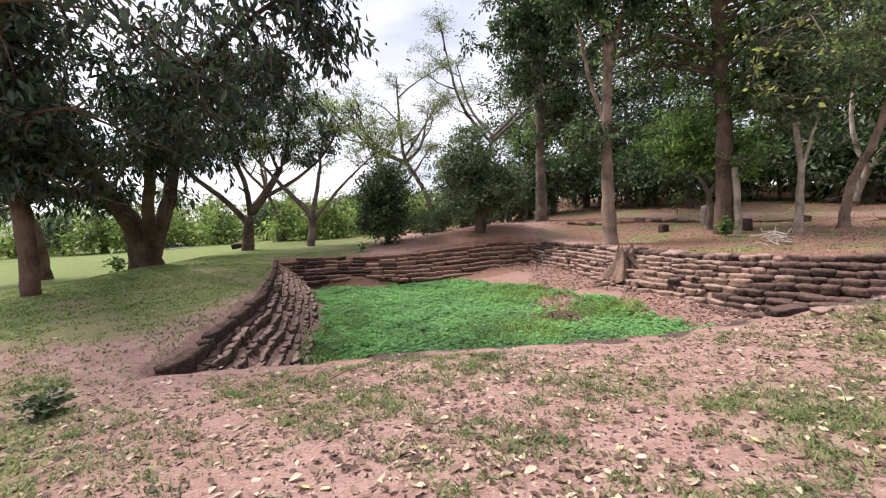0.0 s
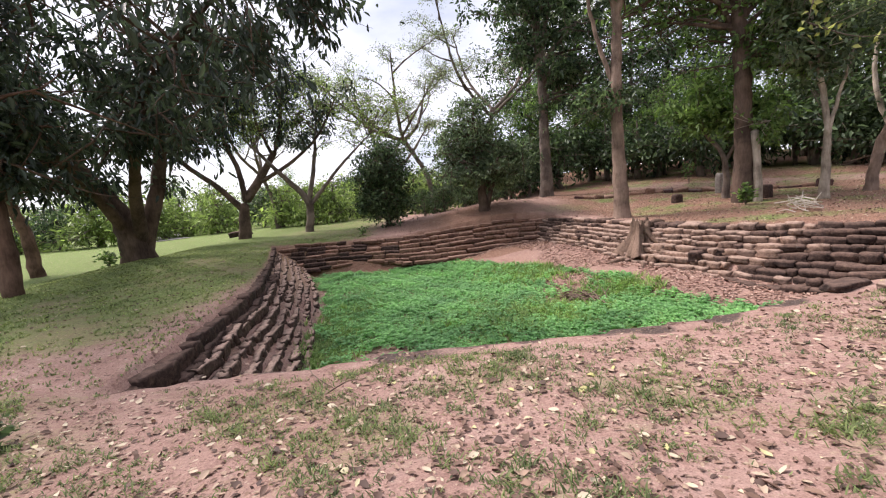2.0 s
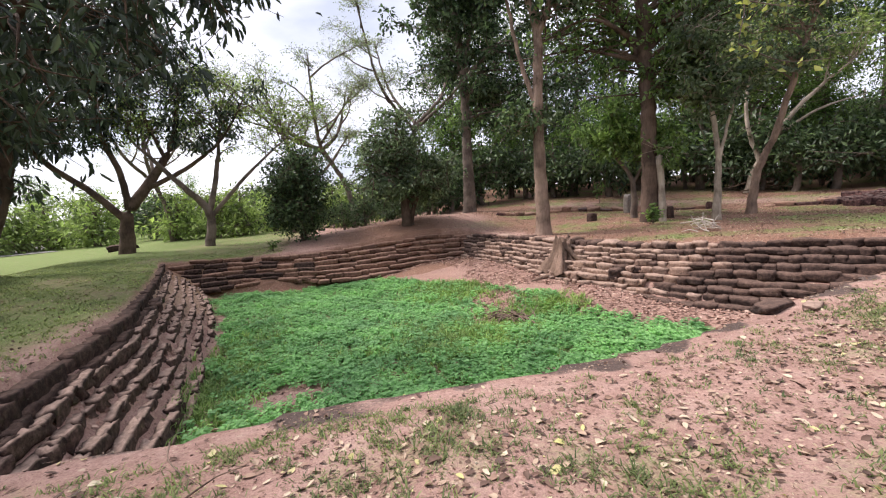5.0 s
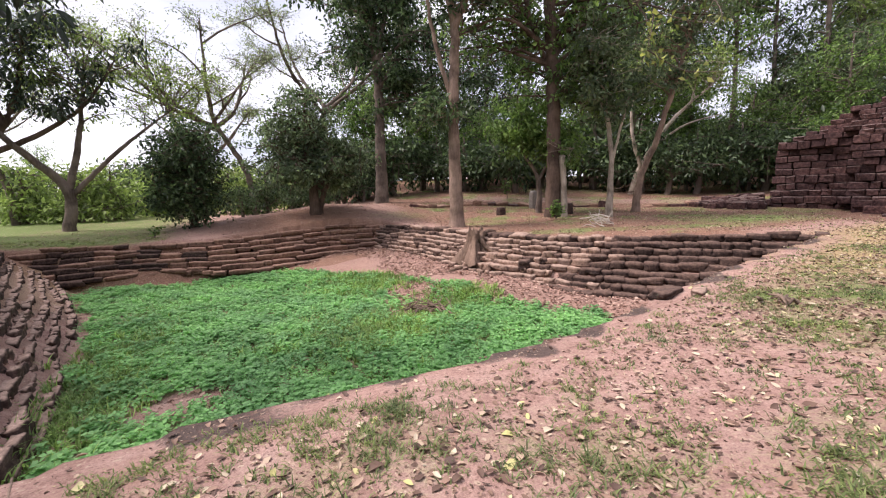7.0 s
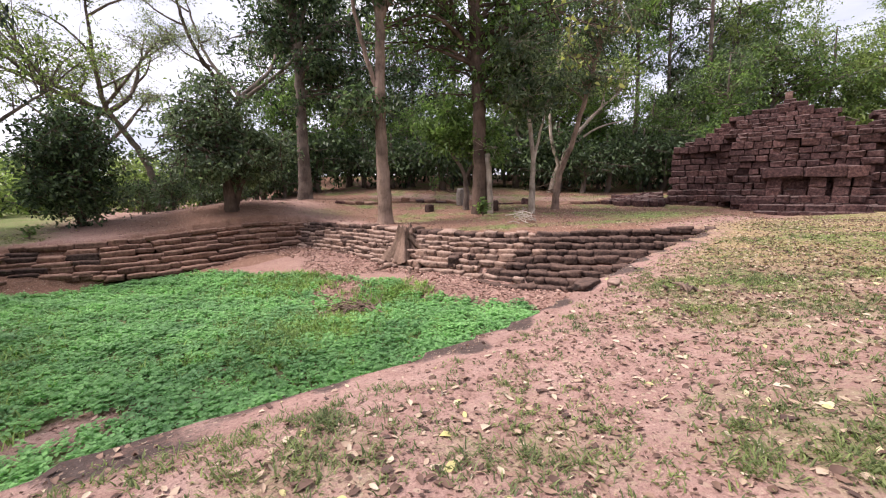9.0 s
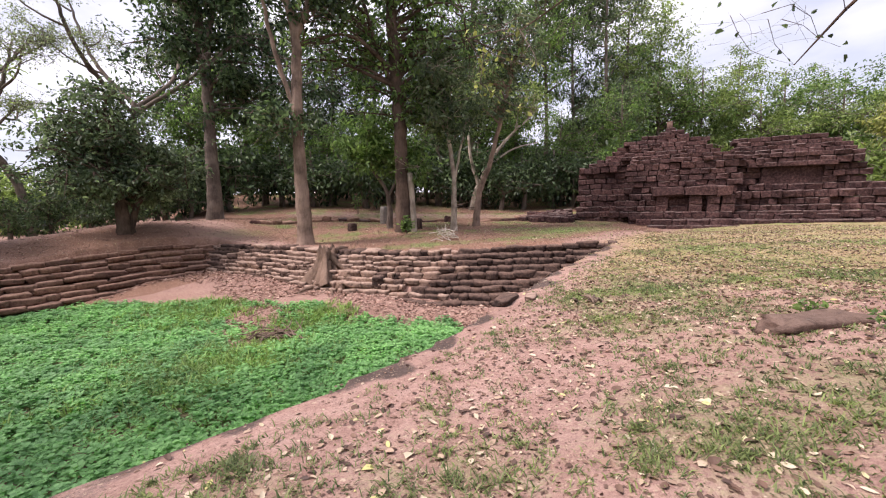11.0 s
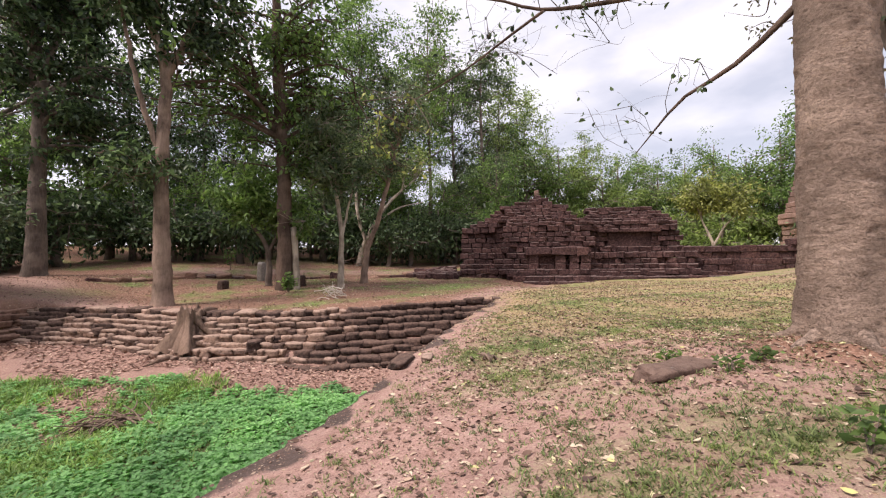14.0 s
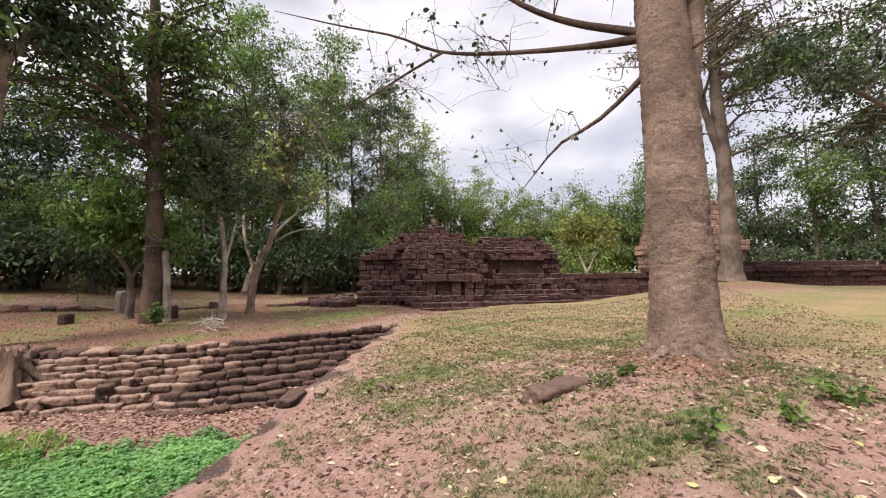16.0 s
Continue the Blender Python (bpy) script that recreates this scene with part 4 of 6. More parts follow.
tree("mango_tree", "leaning mango tree with wide open crown behind the pond corner", [
    ([g, (-13.75, 28.9, 1.0), (-13.55, 29.0, 2.4), (-12.6, 29.4, 3.8), (-11.2, 29.9, 6.2), (-10.6, 30.2, 9.0)], (0.6, 0.46, 0.4, 0.3, 0.2, 0.08)),
    ([(-13.7, 28.9, 1.9), (-15.0, 28.5, 3.6), (-16.8, 28.0, 5.4), (-18.4, 27.4, 8.4)], (0.3, 0.24, 0.18, 0.07)),
    ([(-13.5, 29.0, 2.5), (-13.6, 28.8, 4.6), (-14.1, 28.4, 7.0), (-13.6, 28.0, 10.0)], (0.28, 0.22, 0.16, 0.06)),
    ([(-12.7, 29.3, 3.6), (-10.4, 29.6, 4.8), (-8.2, 29.4, 6.4), (-6.6, 29.0, 8.6)], (0.22, 0.17, 0.12, 0.05)),
    ([(-11.6, 29.8, 5.6), (-12.2, 29.4, 8.0), (-11.8, 29.0, 11.0)], (0.17, 0.12, 0.05))],
    [(-11, 29.5, 9.4, 4, 3.5, 3.2), (-15.6, 28, 9.2, 4.2, 3.5, 3.6), (-18.8, 27.2, 8.0, 3.2, 3, 3.2), (-7.4, 28.8, 9.2, 3.2, 2.6, 2.8), (-12.8, 28.6, 12.4, 5, 3.6, 2.4), (-9.0, 29, 6.8, 2.2, 2, 1.4)],
    BARK_DARK, LEAF_MANGO, 15000, 0.30, 12, branches=130, droop=0.6, aspect=0.3)
g = on_ground(-13.4, 13.1)
tree("shade_tree", "reddish trunk with dense dark foliage beside the lawn", [
    ([g, (-13.35, 13.1, 2.3), (-13.45, 13.1, 5.6), (-13.4, 13.2, 9.5)], (0.36, 0.33, 0.36, 0.3))],
    # last clump, at the edge of view, added to shade the near-left bank
    [(-13.8, 13.6, 5.6, 3.4, 3, 3.0), (-12.0, 11.6, 6.2, 3, 2.6, 2.8), (-14, 12, 9, 3.5, 3.5, 3), (-9.8, 8.6, 8.0, 3.4, 3.2, 1.8)],
    BARK_BROWN, LEAF_MANGO, 6500, 0.30, 13, branches=50, droop=0.5, aspect=0.32)
g = on_ground(-22.6, 23.0)
tree("shade_tree", "small leaning brown trunk on the lawn", [
    ([g, (-22.8, 22.9, 2.2), (-23.4, 22.5, 5.2)], (0.48, 0.36, 0.18))],
    [(-23.4, 22.4, 6.6, 3.6, 3.2, 2.6)], BARK_BROWN, LEAF_MANGO, 6000, 0.3, 14, branches=24, droop=0.5)
g = on_ground(-9.75, 30.0)
tree("rain_tree", "forked pale tree with thin feathery crown", [
    ([g, (-9.6, 30.0, 2.1), (-11.2, 29.5, 4.3), (-13.0, 29.0, 6.6)], (0.42, 0.3, 0.2, 0.08)),
    ([(-9.6, 30.0, 1.9), (-8.9, 30.2, 4.7), (-8.4, 30.4, 8.0)], (0.26, 0.18, 0.07)),
    ([(-9.5, 30.0, 1.8), (-7.1, 30.7, 4.5), (-4.8, 31.2, 6.6)], (0.2, 0.14, 0.06))],
    [(-9.5, 30, 8.0, 5.5, 4, 1.2), (-5.5, 31, 6.6, 4.0, 3, 0.8), (-8, 30, 10.4, 5, 4, 1.0), (-3.5, 31, 8.8, 3.5, 3, 0.8)], BARK_GREY, LEAF_LIGHT, 6500, 0.17, 15, branches=60)
# clipped-looking bushes on the mound
g = on_ground(-3.6, 26.8)
tree("bush", "rounded dark green bush reaching to the ground", [([g, (-3.6, 26.8, 2.2), (-3.5, 26.8, 4.2)], (0.25, 0.15, 0.05))],
     [(-3.7, 26.8, 2.2, 2.0, 1.9, 1.9), (-3.5, 26.8, 3.9, 2.0, 1.9, 1.7), (-3.4, 26.8, 1.2, 1.2, 1.2, 1.0)], BARK_DARK, LEAF_DEEP, 12000, 0.19, 16, branches=110, spread=1.0, category="bush")
g = on_ground(2.35, 25.6)
tree("small_tree", "dense dark green small tree on the red mound", [
    ([g, (2.3, 25.6, 1.8), (2.2, 25.6, 4.0), (2.1, 25.6, 6.6)], (0.42, 0.26, 0.16, 0.04)),
    ([(2.5, 25.5, 0.6), (2.9, 25.4, 2.0), (3.6, 25.2, 3.6)], (0.22, 0.15, 0.06))],
    [(2.0, 25.6, 3.6, 3.2, 2.8, 1.5), (1.6, 25.6, 5.2, 2.4, 2.1, 1.4), (2.1, 25.6, 6.6, 1.1, 1.0, 0.9), (2.6, 25.6, 2.7, 3.2, 2.6, 0.8), (4.4, 25.2, 3.4, 1.1, 1.1, 1.2), (-0.6, 25.8, 3.6, 1.0, 1.0, 1.4)], BARK_DARK, LEAF_BUSH, 17000, 0.19, 17, branches=120, spread=1.0, flare=0.5)
# airy trees against the sky: crooked limbs that fork again and again, thin level sprays of leaves
def airy_tree(x, y, h, lean, fork, seed, leaves, leaf_mat, group="airy trees behind the mound"):
    r = np.random.default_rng(seed)
    gx0, gy0, gz0 = on_ground(x, y)
    top = np.array((x + lean * 0.45, y, h * fork))
    limbs = [([(gx0, gy0, gz0), (x + lean * 0.08, y + 0.1, h * fork * 0.5), tuple(top)], (0.36, 0.27, 0.21))]
    ends = []
    for k in range(4):
        a = 2 * math.pi * k / 4 + r.uniform(0, 1.2)
        out = np.array((math.cos(a), math.sin(a) * 0.7, 0)) * h * r.uniform(0.2, 0.34) + np.array((lean * 0.5, 0, 0))
        end = top + out + np.array((0, 0, h * r.uniform(0.24, 0.46)))
        mid = top + (end - top) * 0.5 + r.normal(size=3) * (0.5, 0.4, 0.3) + (0, 0, -0.05 * h)
        start = top - (0, 0, r.uniform(0, 0.12) * h * fork)
        limbs.append(([tuple(start), tuple(mid), tuple(end)], (0.22, 0.15, 0.06)))
        for j in range(3):
            f = (0.35, 0.6, 0.85)[j]
            p = start + (end - start) * f + (mid - (start + end) / 2) * 4 * f * (1 - f)
            b = a + (1.0, -1.0, 0.6)[j] + r.uniform(-0.4, 0.4)
            e = p + np.array((math.cos(b), math.sin(b) * 0.7, 0)) * h * r.uniform(0.12, 0.22) + (0, 0, h * r.uniform(0.06, 0.16))
            limbs.append(([tuple(p), tuple((p + e) / 2 + r.normal(size=3) * 0.25 - (0, 0, 0.25)), tuple(e)], (0.10, 0.07, 0.025)))
            ends.append(e)
        ends.append(end)
    crown = [(*e, 1.9, 1.6, 0.55) for e in ends]
    return tree("airy_tree", "tall crooked tree with thin feathery sprays of leaves", limbs, crown, BARK_GREY, leaf_mat, leaves, 0.12, seed, branches=150, spread=0.9, droop=0.0, aspect=0.45, group=group, twig=0.75)


airy_tree(-0.8, 35.5, 18, -4.5, 0.36, 20, 7000, LEAF_PALE)
airy_tree(4.2, 37.5, 21, 1.5, 0.42, 21, 7500, LEAF_PALE)
airy_tree(-6.0, 38.0, 15, 2.5, 0.3, 22, 5500, LEAF_PALE)
airy_tree(-16.0, 40.0, 16, -2.0, 0.32, 23, 5500, LEAF_PALE)
g = on_ground(7.4, 30.5)
tree("dipterocarp_tree", "tall straight grey trunk with high dark crown", [
    ([g, (7.45, 30.5, 5), (7.5, 30.5, 10), (7.1, 30.6, 15), (7.0, 30.6, 21)], (0.62, 0.45, 0.42, 0.3, 0.1)),
    ([(7.5, 30.5, 10), (8.4, 30.3, 15), (9.2, 30.2, 20)], (0.28, 0.2, 0.08))],
    [(7.4, 30.5, 14, 3.6, 3.4, 4), (5.0, 30, 16, 3, 3, 3), (9.6, 30, 17, 3.4, 3, 4), (8.6, 30, 10.6, 2.4, 2, 2.0), (9.8, 30, 8.2, 2.2, 2.0, 1.8), (11.2, 29.5, 10.6, 2.4, 2.2, 2.0), (5.4, 30.6, 11.0, 1.8, 1.8, 1.8)], BARK_GREY, LEAF_DEEP, 13500, 0.30, 31, branches=80, flare=0.4)
g = on_ground(8.1, 19.8)
tree("dipterocarp_tree", "tall reddish brown trunk forking high above the pond wall", [
    ([g, (8.0, 19.8, 4.8), (8.1, 19.75, 8.9), (7.4, 20.0, 11.6), (7.0, 20.2, 15)], (0.46, 0.36, 0.3, 0.18, 0.08)),
    ([(8.1, 19.75, 8.7), (8.9, 19.4, 11.0), (9.4, 19.2, 14.5)], (0.24, 0.17, 0.07)),
    ([(8.0, 19.8, 5.6), (7.3, 20.0, 8.0), (6.7, 20.3, 12.0)], (0.15, 0.12, 0.05))],
    [(7.6, 20, 13.4, 3.4, 3.2, 2.6), (9.8, 19.4, 12.6, 2.4, 2.4, 2.2), (8.3, 19.9, 10.4, 2.0, 1.9, 1.3), (7.0, 20.4, 5.2, 1.2, 1.2, 1.0)], BARK_RED, LEAF_DEEP, 12000, 0.24, 32, branches=80, flare=0.55)
g = on_ground(13.25, 19.2)
tree("dipterocarp_tree", "thick dark trunk with dense high foliage", [
    ([g, (13.2, 19.2, 4.8), (13.0, 19.4, 11.6), (12.9, 19.5, 18)], (0.55, 0.42, 0.36, 0.12)),
    ([(13.1, 19.3, 6.8), (12.2, 19.7, 9.6), (11.2, 20.0, 13)], (0.2, 0.15, 0.05))],
    [(13.0, 19.4, 14, 3.8, 3.6, 3.6), (10.8, 20.5, 7.6, 2.2, 2.0, 1.6), (10.0, 21, 9.8, 2.4, 2.2, 2.0), (16.0, 17.6, 10.0, 2.4, 2.3, 2.4), (15.8, 18.2, 7.4, 1.8, 1.8, 1.4), (11.4, 20, 10.6, 2.6, 2.4, 2.2), (14.8, 18.8, 11.5, 2.8, 2.6, 2.4), (13.6, 18.8, 5.8, 1.6, 1.5, 1.4), (14.8, 19.0, 8.2, 2.0, 2, 1.5)], BARK_DARK, LEAF_MID, 7200, 0.26, 33, branches=110, flare=0.3)
g = on_ground(13.5, 18.75)
tree("dead_trunk", "pale broken trunk standing beside a dark tree", [([g, (13.5, 18.75, 1.6), (13.42, 18.8, 3.15)], (0.26, 0.2, 0.22))],
     [(13.9, 18.5, 3.3, 0.6, 0.6, 0.5)], BARK_PALE, LEAF_MID, 500, 0.2, 34, branches=4, flare=0.3)
g = on_ground(13.85, 21.2)
tree("sapling", "crooked young tree with light green leaves", [
    ([g, (13.8, 21.25, 2.1), (13.15, 21.7, 3.5), (12.6, 22, 4.4)], (0.26, 0.18, 0.12, 0.05)),
    ([(13.8, 21.25, 2.0), (14.3, 20.9, 3.0), (14.7, 20.7, 3.6)], (0.13, 0.1, 0.05))],
    [(13.4, 21.5, 4.9, 2.0, 1.8, 1.3), (14.6, 20.8, 4.2, 1.3, 1.2, 0.9)], BARK_GREY, LEAF_MID, 5000, 0.24, 35, branches=30)
g = on_ground(15.02, 17.27)
tree("pale_tree", "slender pale forked tree on the bank", [
    ([g, (15.05, 17.25, 2.9), (14.85, 17.45, 5.3), (14.5, 17.7, 8.5)], (0.24, 0.16, 0.13, 0.04)),
    ([(15.05, 17.25, 2.6), (15.3, 17.0, 4.2), (15.6, 16.8, 5.8)], (0.11, 0.08, 0.03))],
    [(14.6, 17.6, 8.0, 2.2, 2, 1.8), (15.5, 16.9, 6.2, 1.6, 1.5, 1.2), (14.0, 17.8, 6.0, 1.4, 1.3, 1.0)], BARK_PALE, LEAF_BUSH, 5000, 0.22, 36, branches=40, flare=0.4)
g = on_ground(17.8, 18.2)
tree("leaning_tree", "slender reddish tree leaning outward on the bank", [
    ([g, (18.0, 18.0, 2.2), (18.45, 17.5, 4.1), (19.1, 16.6, 8.4), (19.6, 16.0, 11)], (0.28, 0.2, 0.17, 0.12, 0.04))],
    [(19.2, 16.6, 10.2, 2.6, 2.4, 2.2), (18.6, 17.2, 7.6, 2.0, 1.8, 1.5)], BARK_RED, LEAF_BUSH, 2600, 0.2, 37, branches=44, flare=0.35)
g = on_ground(24.5, 24.5)
tree("leaning_tree", "pale leaning tree with long bare limbs by the ruin", [
    ([g, (24.9, 24.0, 3), (26.2, 22.8, 6), (28.5, 21.2, 8.6)], (0.34, 0.24, 0.16, 0.05)),
    ([(24.9, 24.0, 2.8), (24.2, 24.4, 6), (24.6, 24.2, 10)], (0.2, 0.15, 0.05)),
    ([(25.4, 23.5, 4.4), (27.4, 22.5, 5.8), (29.4, 21.4, 6.4)], (0.14, 0.1, 0.03))],
    [(25, 24, 10.4, 3.4, 3, 2.4), (28, 22, 9.6, 2.6, 2.4, 1.8)], BARK_PALE, LEAF_LIGHT, 4200, 0.22, 38, branches=40)

# the big tree close by, nearly leafless
g = on_ground(7.12, 0.68, -0.15)
big = tree("big_tree", "thick straight tree with ringed tan bark and bare spreading limbs", [
    ([g, (7.12, 0.7, 1.0), (7.11, 0.73, 3.2), (7.12, 0.76, 5.2), (7.14, 0.82, 7.0), (7.16, 0.9, 12)], (0.71, 0.63, 0.57, 0.52, 0.43, 0.25)),
    ([(7.2, 0.45, 4.6), (7.26, 0.28, 6.0), (7.3, 0.2, 8.0), (7.3, 0.0, 11)], (0.22, 0.25, 0.22, 0.1)),
    ([(7.18, 1.0, 5.85), (7.3, 1.77, 5.9), (7.3, 3.4, 6.03), (7.08, 4.67, 6.14), (6.8, 5.5, 6.44), (6.35, 6.45, 6.55), (5.7, 7.4, 6.6)], (0.12, 0.078, 0.06, 0.047, 0.032, 0.022, 0.008)),
    ([(7.09, 4.65, 6.13), (6.88, 5.3, 5.7), (6.54, 6.08, 5.1), (6.1, 6.85, 4.6), (5.6, 7.3, 4.3)], (0.04, 0.03, 0.022, 0.015, 0.007)),
    ([(7.18, 1.0, 5.25), (7.29, 1.64, 4.67), (7.33, 2.02, 4.42), (7.36, 2.52, 4.17), (7.36, 2.83, 3.83), (7.34, 3.2, 3.38)], (0.09, 0.062, 0.05, 0.038, 0.025, 0.009)),
    ([(7.18, 1.0, 5.9), (7.35, 2.34, 6.5), (7.33, 3.4, 7.2), (7.2, 4.6, 8.4)], (0.11, 0.085, 0.06, 0.03)),
    ([(7.1, 0.5, 6.4), (6.9, -0.8, 7.0), (6.6, -2.6, 6.6), (6.2, -4.6, 6.2)], (0.12, 0.09, 0.05, 0.02))],
    [(7.0, 4.5, 5.9, 1.6, 2.4, 0.9), (6.0, 6.6, 5.4, 1.0, 1.2, 1.0), (7.2, 3.0, 4.3, 0.8, 1.4, 0.7), (7.2, 1.5, 9.0, 2.5, 3.0, 2.0), (6.6, -2.6, 6.4, 1.2, 2.2, 0.8)], BARK_RING, LEAF_DEEP, 900, 0.10, 41, branches=170, spread=0.6, droop=0.1, aspect=0.6, flare=0.28, fine=True, limb_bark=BARK_DARK, twig=0.42)

for a, reach in ((0.4, 1.1), (1.5, 0.8), (2.5, 1.0), (3.4, 1.25), (4.3, 1.05), (5.3, 1.4)):
    d = np.linspace(0.30, reach, 9)
    bend = a + 0.25 * np.sin(d * 3.0 + a)
    px, py = 7.12 + np.cos(bend) * d, 0.69 + np.sin(bend) * d
    pz = land(px, py) + np.interp(d, [0.3, 0.62, 0.9, 1.4], [0.14, 0.0, -0.05, -0.10])
    t = Tubes()
    t.add(np.stack([px, py, pz], 1), np.interp(d, [0.3, 0.6, 1.4], [0.17, 0.075, 0.025]), 12, 0.10)
    mesh_part("root", t.mesh("root"), BARK_RING, big)

# level ridges, fissures and pits in its bark
trunk_me = next(ob for ob in big.children if ob.name.startswith("trunk")).data
for v in trunk_me.vertices:
    out = Vector((v.co.x - 7.12, v.co.y - 0.75, 0))
    if out.length > 0.2:
        ridge = noise.noise(Vector((v.co.x * 4.5, v.co.y * 4.5, v.co.z * 13.0)))
        lump = noise.noise(Vector((v.co.x * 3.0, v.co.y * 3.0, v.co.z * 2.0 + 40)))
        pit = noise.noise(Vector((v.co.x * 7.0, v.co.y * 7.0, v.co.z * 14.0 + 9)))
        v.co += out.normalized() * (0.017 * max(-0.6, min(0.35, ridge * 1.6)) + 0.026 * lump - 0.11 * max(0.0, pit - 0.36))
g = on_ground(27.1, -7.1)
tree("buttressed_tree", "tall grey tree with fluted base and sparse brown foliage", [
    ([g, (27.05, -7.15, 4), (27.05, -7.15, 8), (27.1, -7.0, 13), (27.1, -7, 20)], (0.8, 0.6, 0.52, 0.4, 0.15)),
    ([(27.05, -7.15, 8.4), (26.8, -6.2, 12), (26.6, -5.6, 17)], (0.35, 0.26, 0.1))],
    [(27, -7, 18, 6, 6, 4), (25, -4, 15, 4, 4, 3), (27, -11, 14, 4, 4, 3), (27, -8, 10, 3.0, 4, 1.5)], BARK_GREY, LEAF_OLIVE, 7500, 0.20, 42, branches=80, flare=0.7)
g = on_ground(22.0, -14.5)
tree("shade_tree", "tall dark tree whose boughs hang over the enclosure wall", [
    ([g, (22.0, -14.4, 6), (21.8, -13.6, 12), (21.8, -13, 17)], (0.6, 0.45, 0.3, 0.1)),
    ([(22.0, -14.4, 6.5), (22.6, -11.5, 10), (23.2, -8.8, 12)], (0.25, 0.18, 0.06)),
    ([(22.0, -14.4, 5.5), (20, -10.5, 8.4), (18.2, -7.4, 9.6)], (0.2, 0.14, 0.04))],
    [(22.5, -12, 13, 5, 4, 3.6), (23.4, -8.4, 13, 3.4, 3, 2.6), (18.6, -8, 10.4, 2.6, 2.4, 1.4), (25, -12, 10, 3, 3, 2.4)], BARK_GREY, LEAF_DEEP, 9000, 0.21, 45, branches=90)
g = on_ground(43.7, -0.3)
tree("small_tree", "small yellow-green tree with forked pale stems behind the wall", [
    ([g, (43.7, -0.3, 2.5), (43.7, 0.3, 4.2), (43.7, 0.8, 5.6)], (0.25, 0.2, 0.14, 0.04)),
    ([(43.7, -0.3, 2.4), (43.6, -1.2, 4.2), (43.5, -2.0, 5.2)], (0.16, 0.12, 0.04))],
    [(43.7, 0.6, 6.9, 2.0, 2.0, 0.9), (43.5, -1.6, 6.3, 1.8, 1.8, 0.7), (43.7, -0.2, 7.8, 1.6, 1.5, 0.8)], BARK_PALE, LEAF_YELLOW, 4500, 0.3, 43, branches=36)


# ---- woods around ----
def wood_tree(name, label, h, r, leaf_mat, seed, leaves, size, low=0.35):
    if low < 0.3:
        c = [(0, 0, h * 0.55, r, r, h * 0.38), (r * 0.5, -r * 0.2, h * 0.25, r * 0.85, r * 0.8, h * 0.24), (-r * 0.5, r * 0.3, h * 0.2, r * 0.85, r * 0.8, h * 0.2)]
    else:
        c = [(0, 0, h * 0.72, r, r, h * 0.26), (r * 0.5, -r * 0.2, h * 0.5, r * 0.75, r * 0.7, h * 0.18), (-r * 0.5, r * 0.3, h * 0.45, r * 0.7, r * 0.7, h * 0.16), (r * 0.1, r * 0.4, h * low, r * 0.6, r * 0.6, h * 0.12)]
    return tree(name, label, [([(0, 0, -0.3), (0.2, 0.1, h * 0.3), (-0.1, 0, h * 0.6), (0, 0, h * 0.9)], (0.34, 0.26, 0.18, 0.05))], c, BARK_GREY, leaf_mat, leaves, size, seed, branches=int(h * 1.5) + 14, spread=1.25, coarse=True)


MODELS = {
    "deep": wood_tree("forest_tree", "tall forest tree with dense dark foliage", 18, 5.0, LEAF_DEEP, 51, 5200, 0.37),
    "mid": wood_tree("forest_tree", "forest tree with dense green foliage", 16, 4.6, LEAF_MID, 52, 5200, 0.36),
    "light": wood_tree("forest_tree", "light green tree at the edge of the wood", 13, 4.4, LEAF_LIGHT, 53, 5200, 0.35, 0.22),
    "grey": wood_tree("forest_tree", "tall forest tree with full grey-green crown", 23, 4.4, LEAF_BUSH, 58, 12000, 0.33, 0.22),
    "tall": wood_tree("forest_tree", "very tall forest tree with layered dark crown", 26, 5.6, LEAF_MID, 56, 9000, 0.35),
    "tall_light": wood_tree("forest_tree", "very tall tree with light green crown behind the ruin", 24, 5.0, LEAF_LIGHT, 57, 9000, 0.32),
    "shrub": wood_tree("shrub", "dark undergrowth shrub at the edge of the wood", 5.0, 2.4, LEAF_DEEP, 54, 1800, 0.35, 0.22),
    "shrub_light": wood_tree("shrub", "bright green shrub at the field edge", 4.2, 2.3, LEAF_LIGHT, 55, 1500, 0.39, 0.22),
}
for m in MODELS.values():
    m["placed"] = 0
wood_rng = np.random.default_rng(99)


def plant(kind, bearing, dist, scale=1.0):
    x, y = math.sin(radians(bearing)) * dist, 2.0 + math.cos(radians(bearing)) * dist
    m = pose(x, y, land1(x, y) - 0.1, 0, 0, wood_rng.uniform(0, 360))
    src = MODELS[kind]
    s = scale * wood_rng.uniform(0.88, 1.12)
    if src["placed"] == 0:
        ob = src
        ob.matrix_basis = m
        src["placed"] = 1
    else:
        ob = copy_thing(src, m)
    ob.scale = (s, s, s * wood_rng.uniform(0.92, 1.1))
    tagged(ob, group="woods around the clearing")
    return ob


for b in np.arange(13, 56, 5.6):
    plant("deep", b + wood_rng.uniform(-1.5, 1.5), wood_rng.uniform(40, 47), 1.0)
for b in np.arange(15, 72, 6.5):
    plant("mid", b + wood_rng.uniform(-2, 2), wood_rng.uniform(35, 40), wood_rng.uniform(0.5, 0.75))
for b in np.arange(10, 72, 3.2):
    plant("shrub", b + wood_rng.uniform(-1, 1), wood_rng.uniform(33, 38) + 3 * (b > 55), wood_rng.uniform(0.8, 1.3))
for b in np.arange(6, 142, 4.2):
    plant("shrub", b, wood_rng.uniform(60, 68), wood_rng.uniform(1.3, 1.8))
for b in np.arange(8, 66, 3.4):
    plant("shrub", b, wood_rng.uniform(42, 52), wood_rng.uniform(1.0, 1.5))
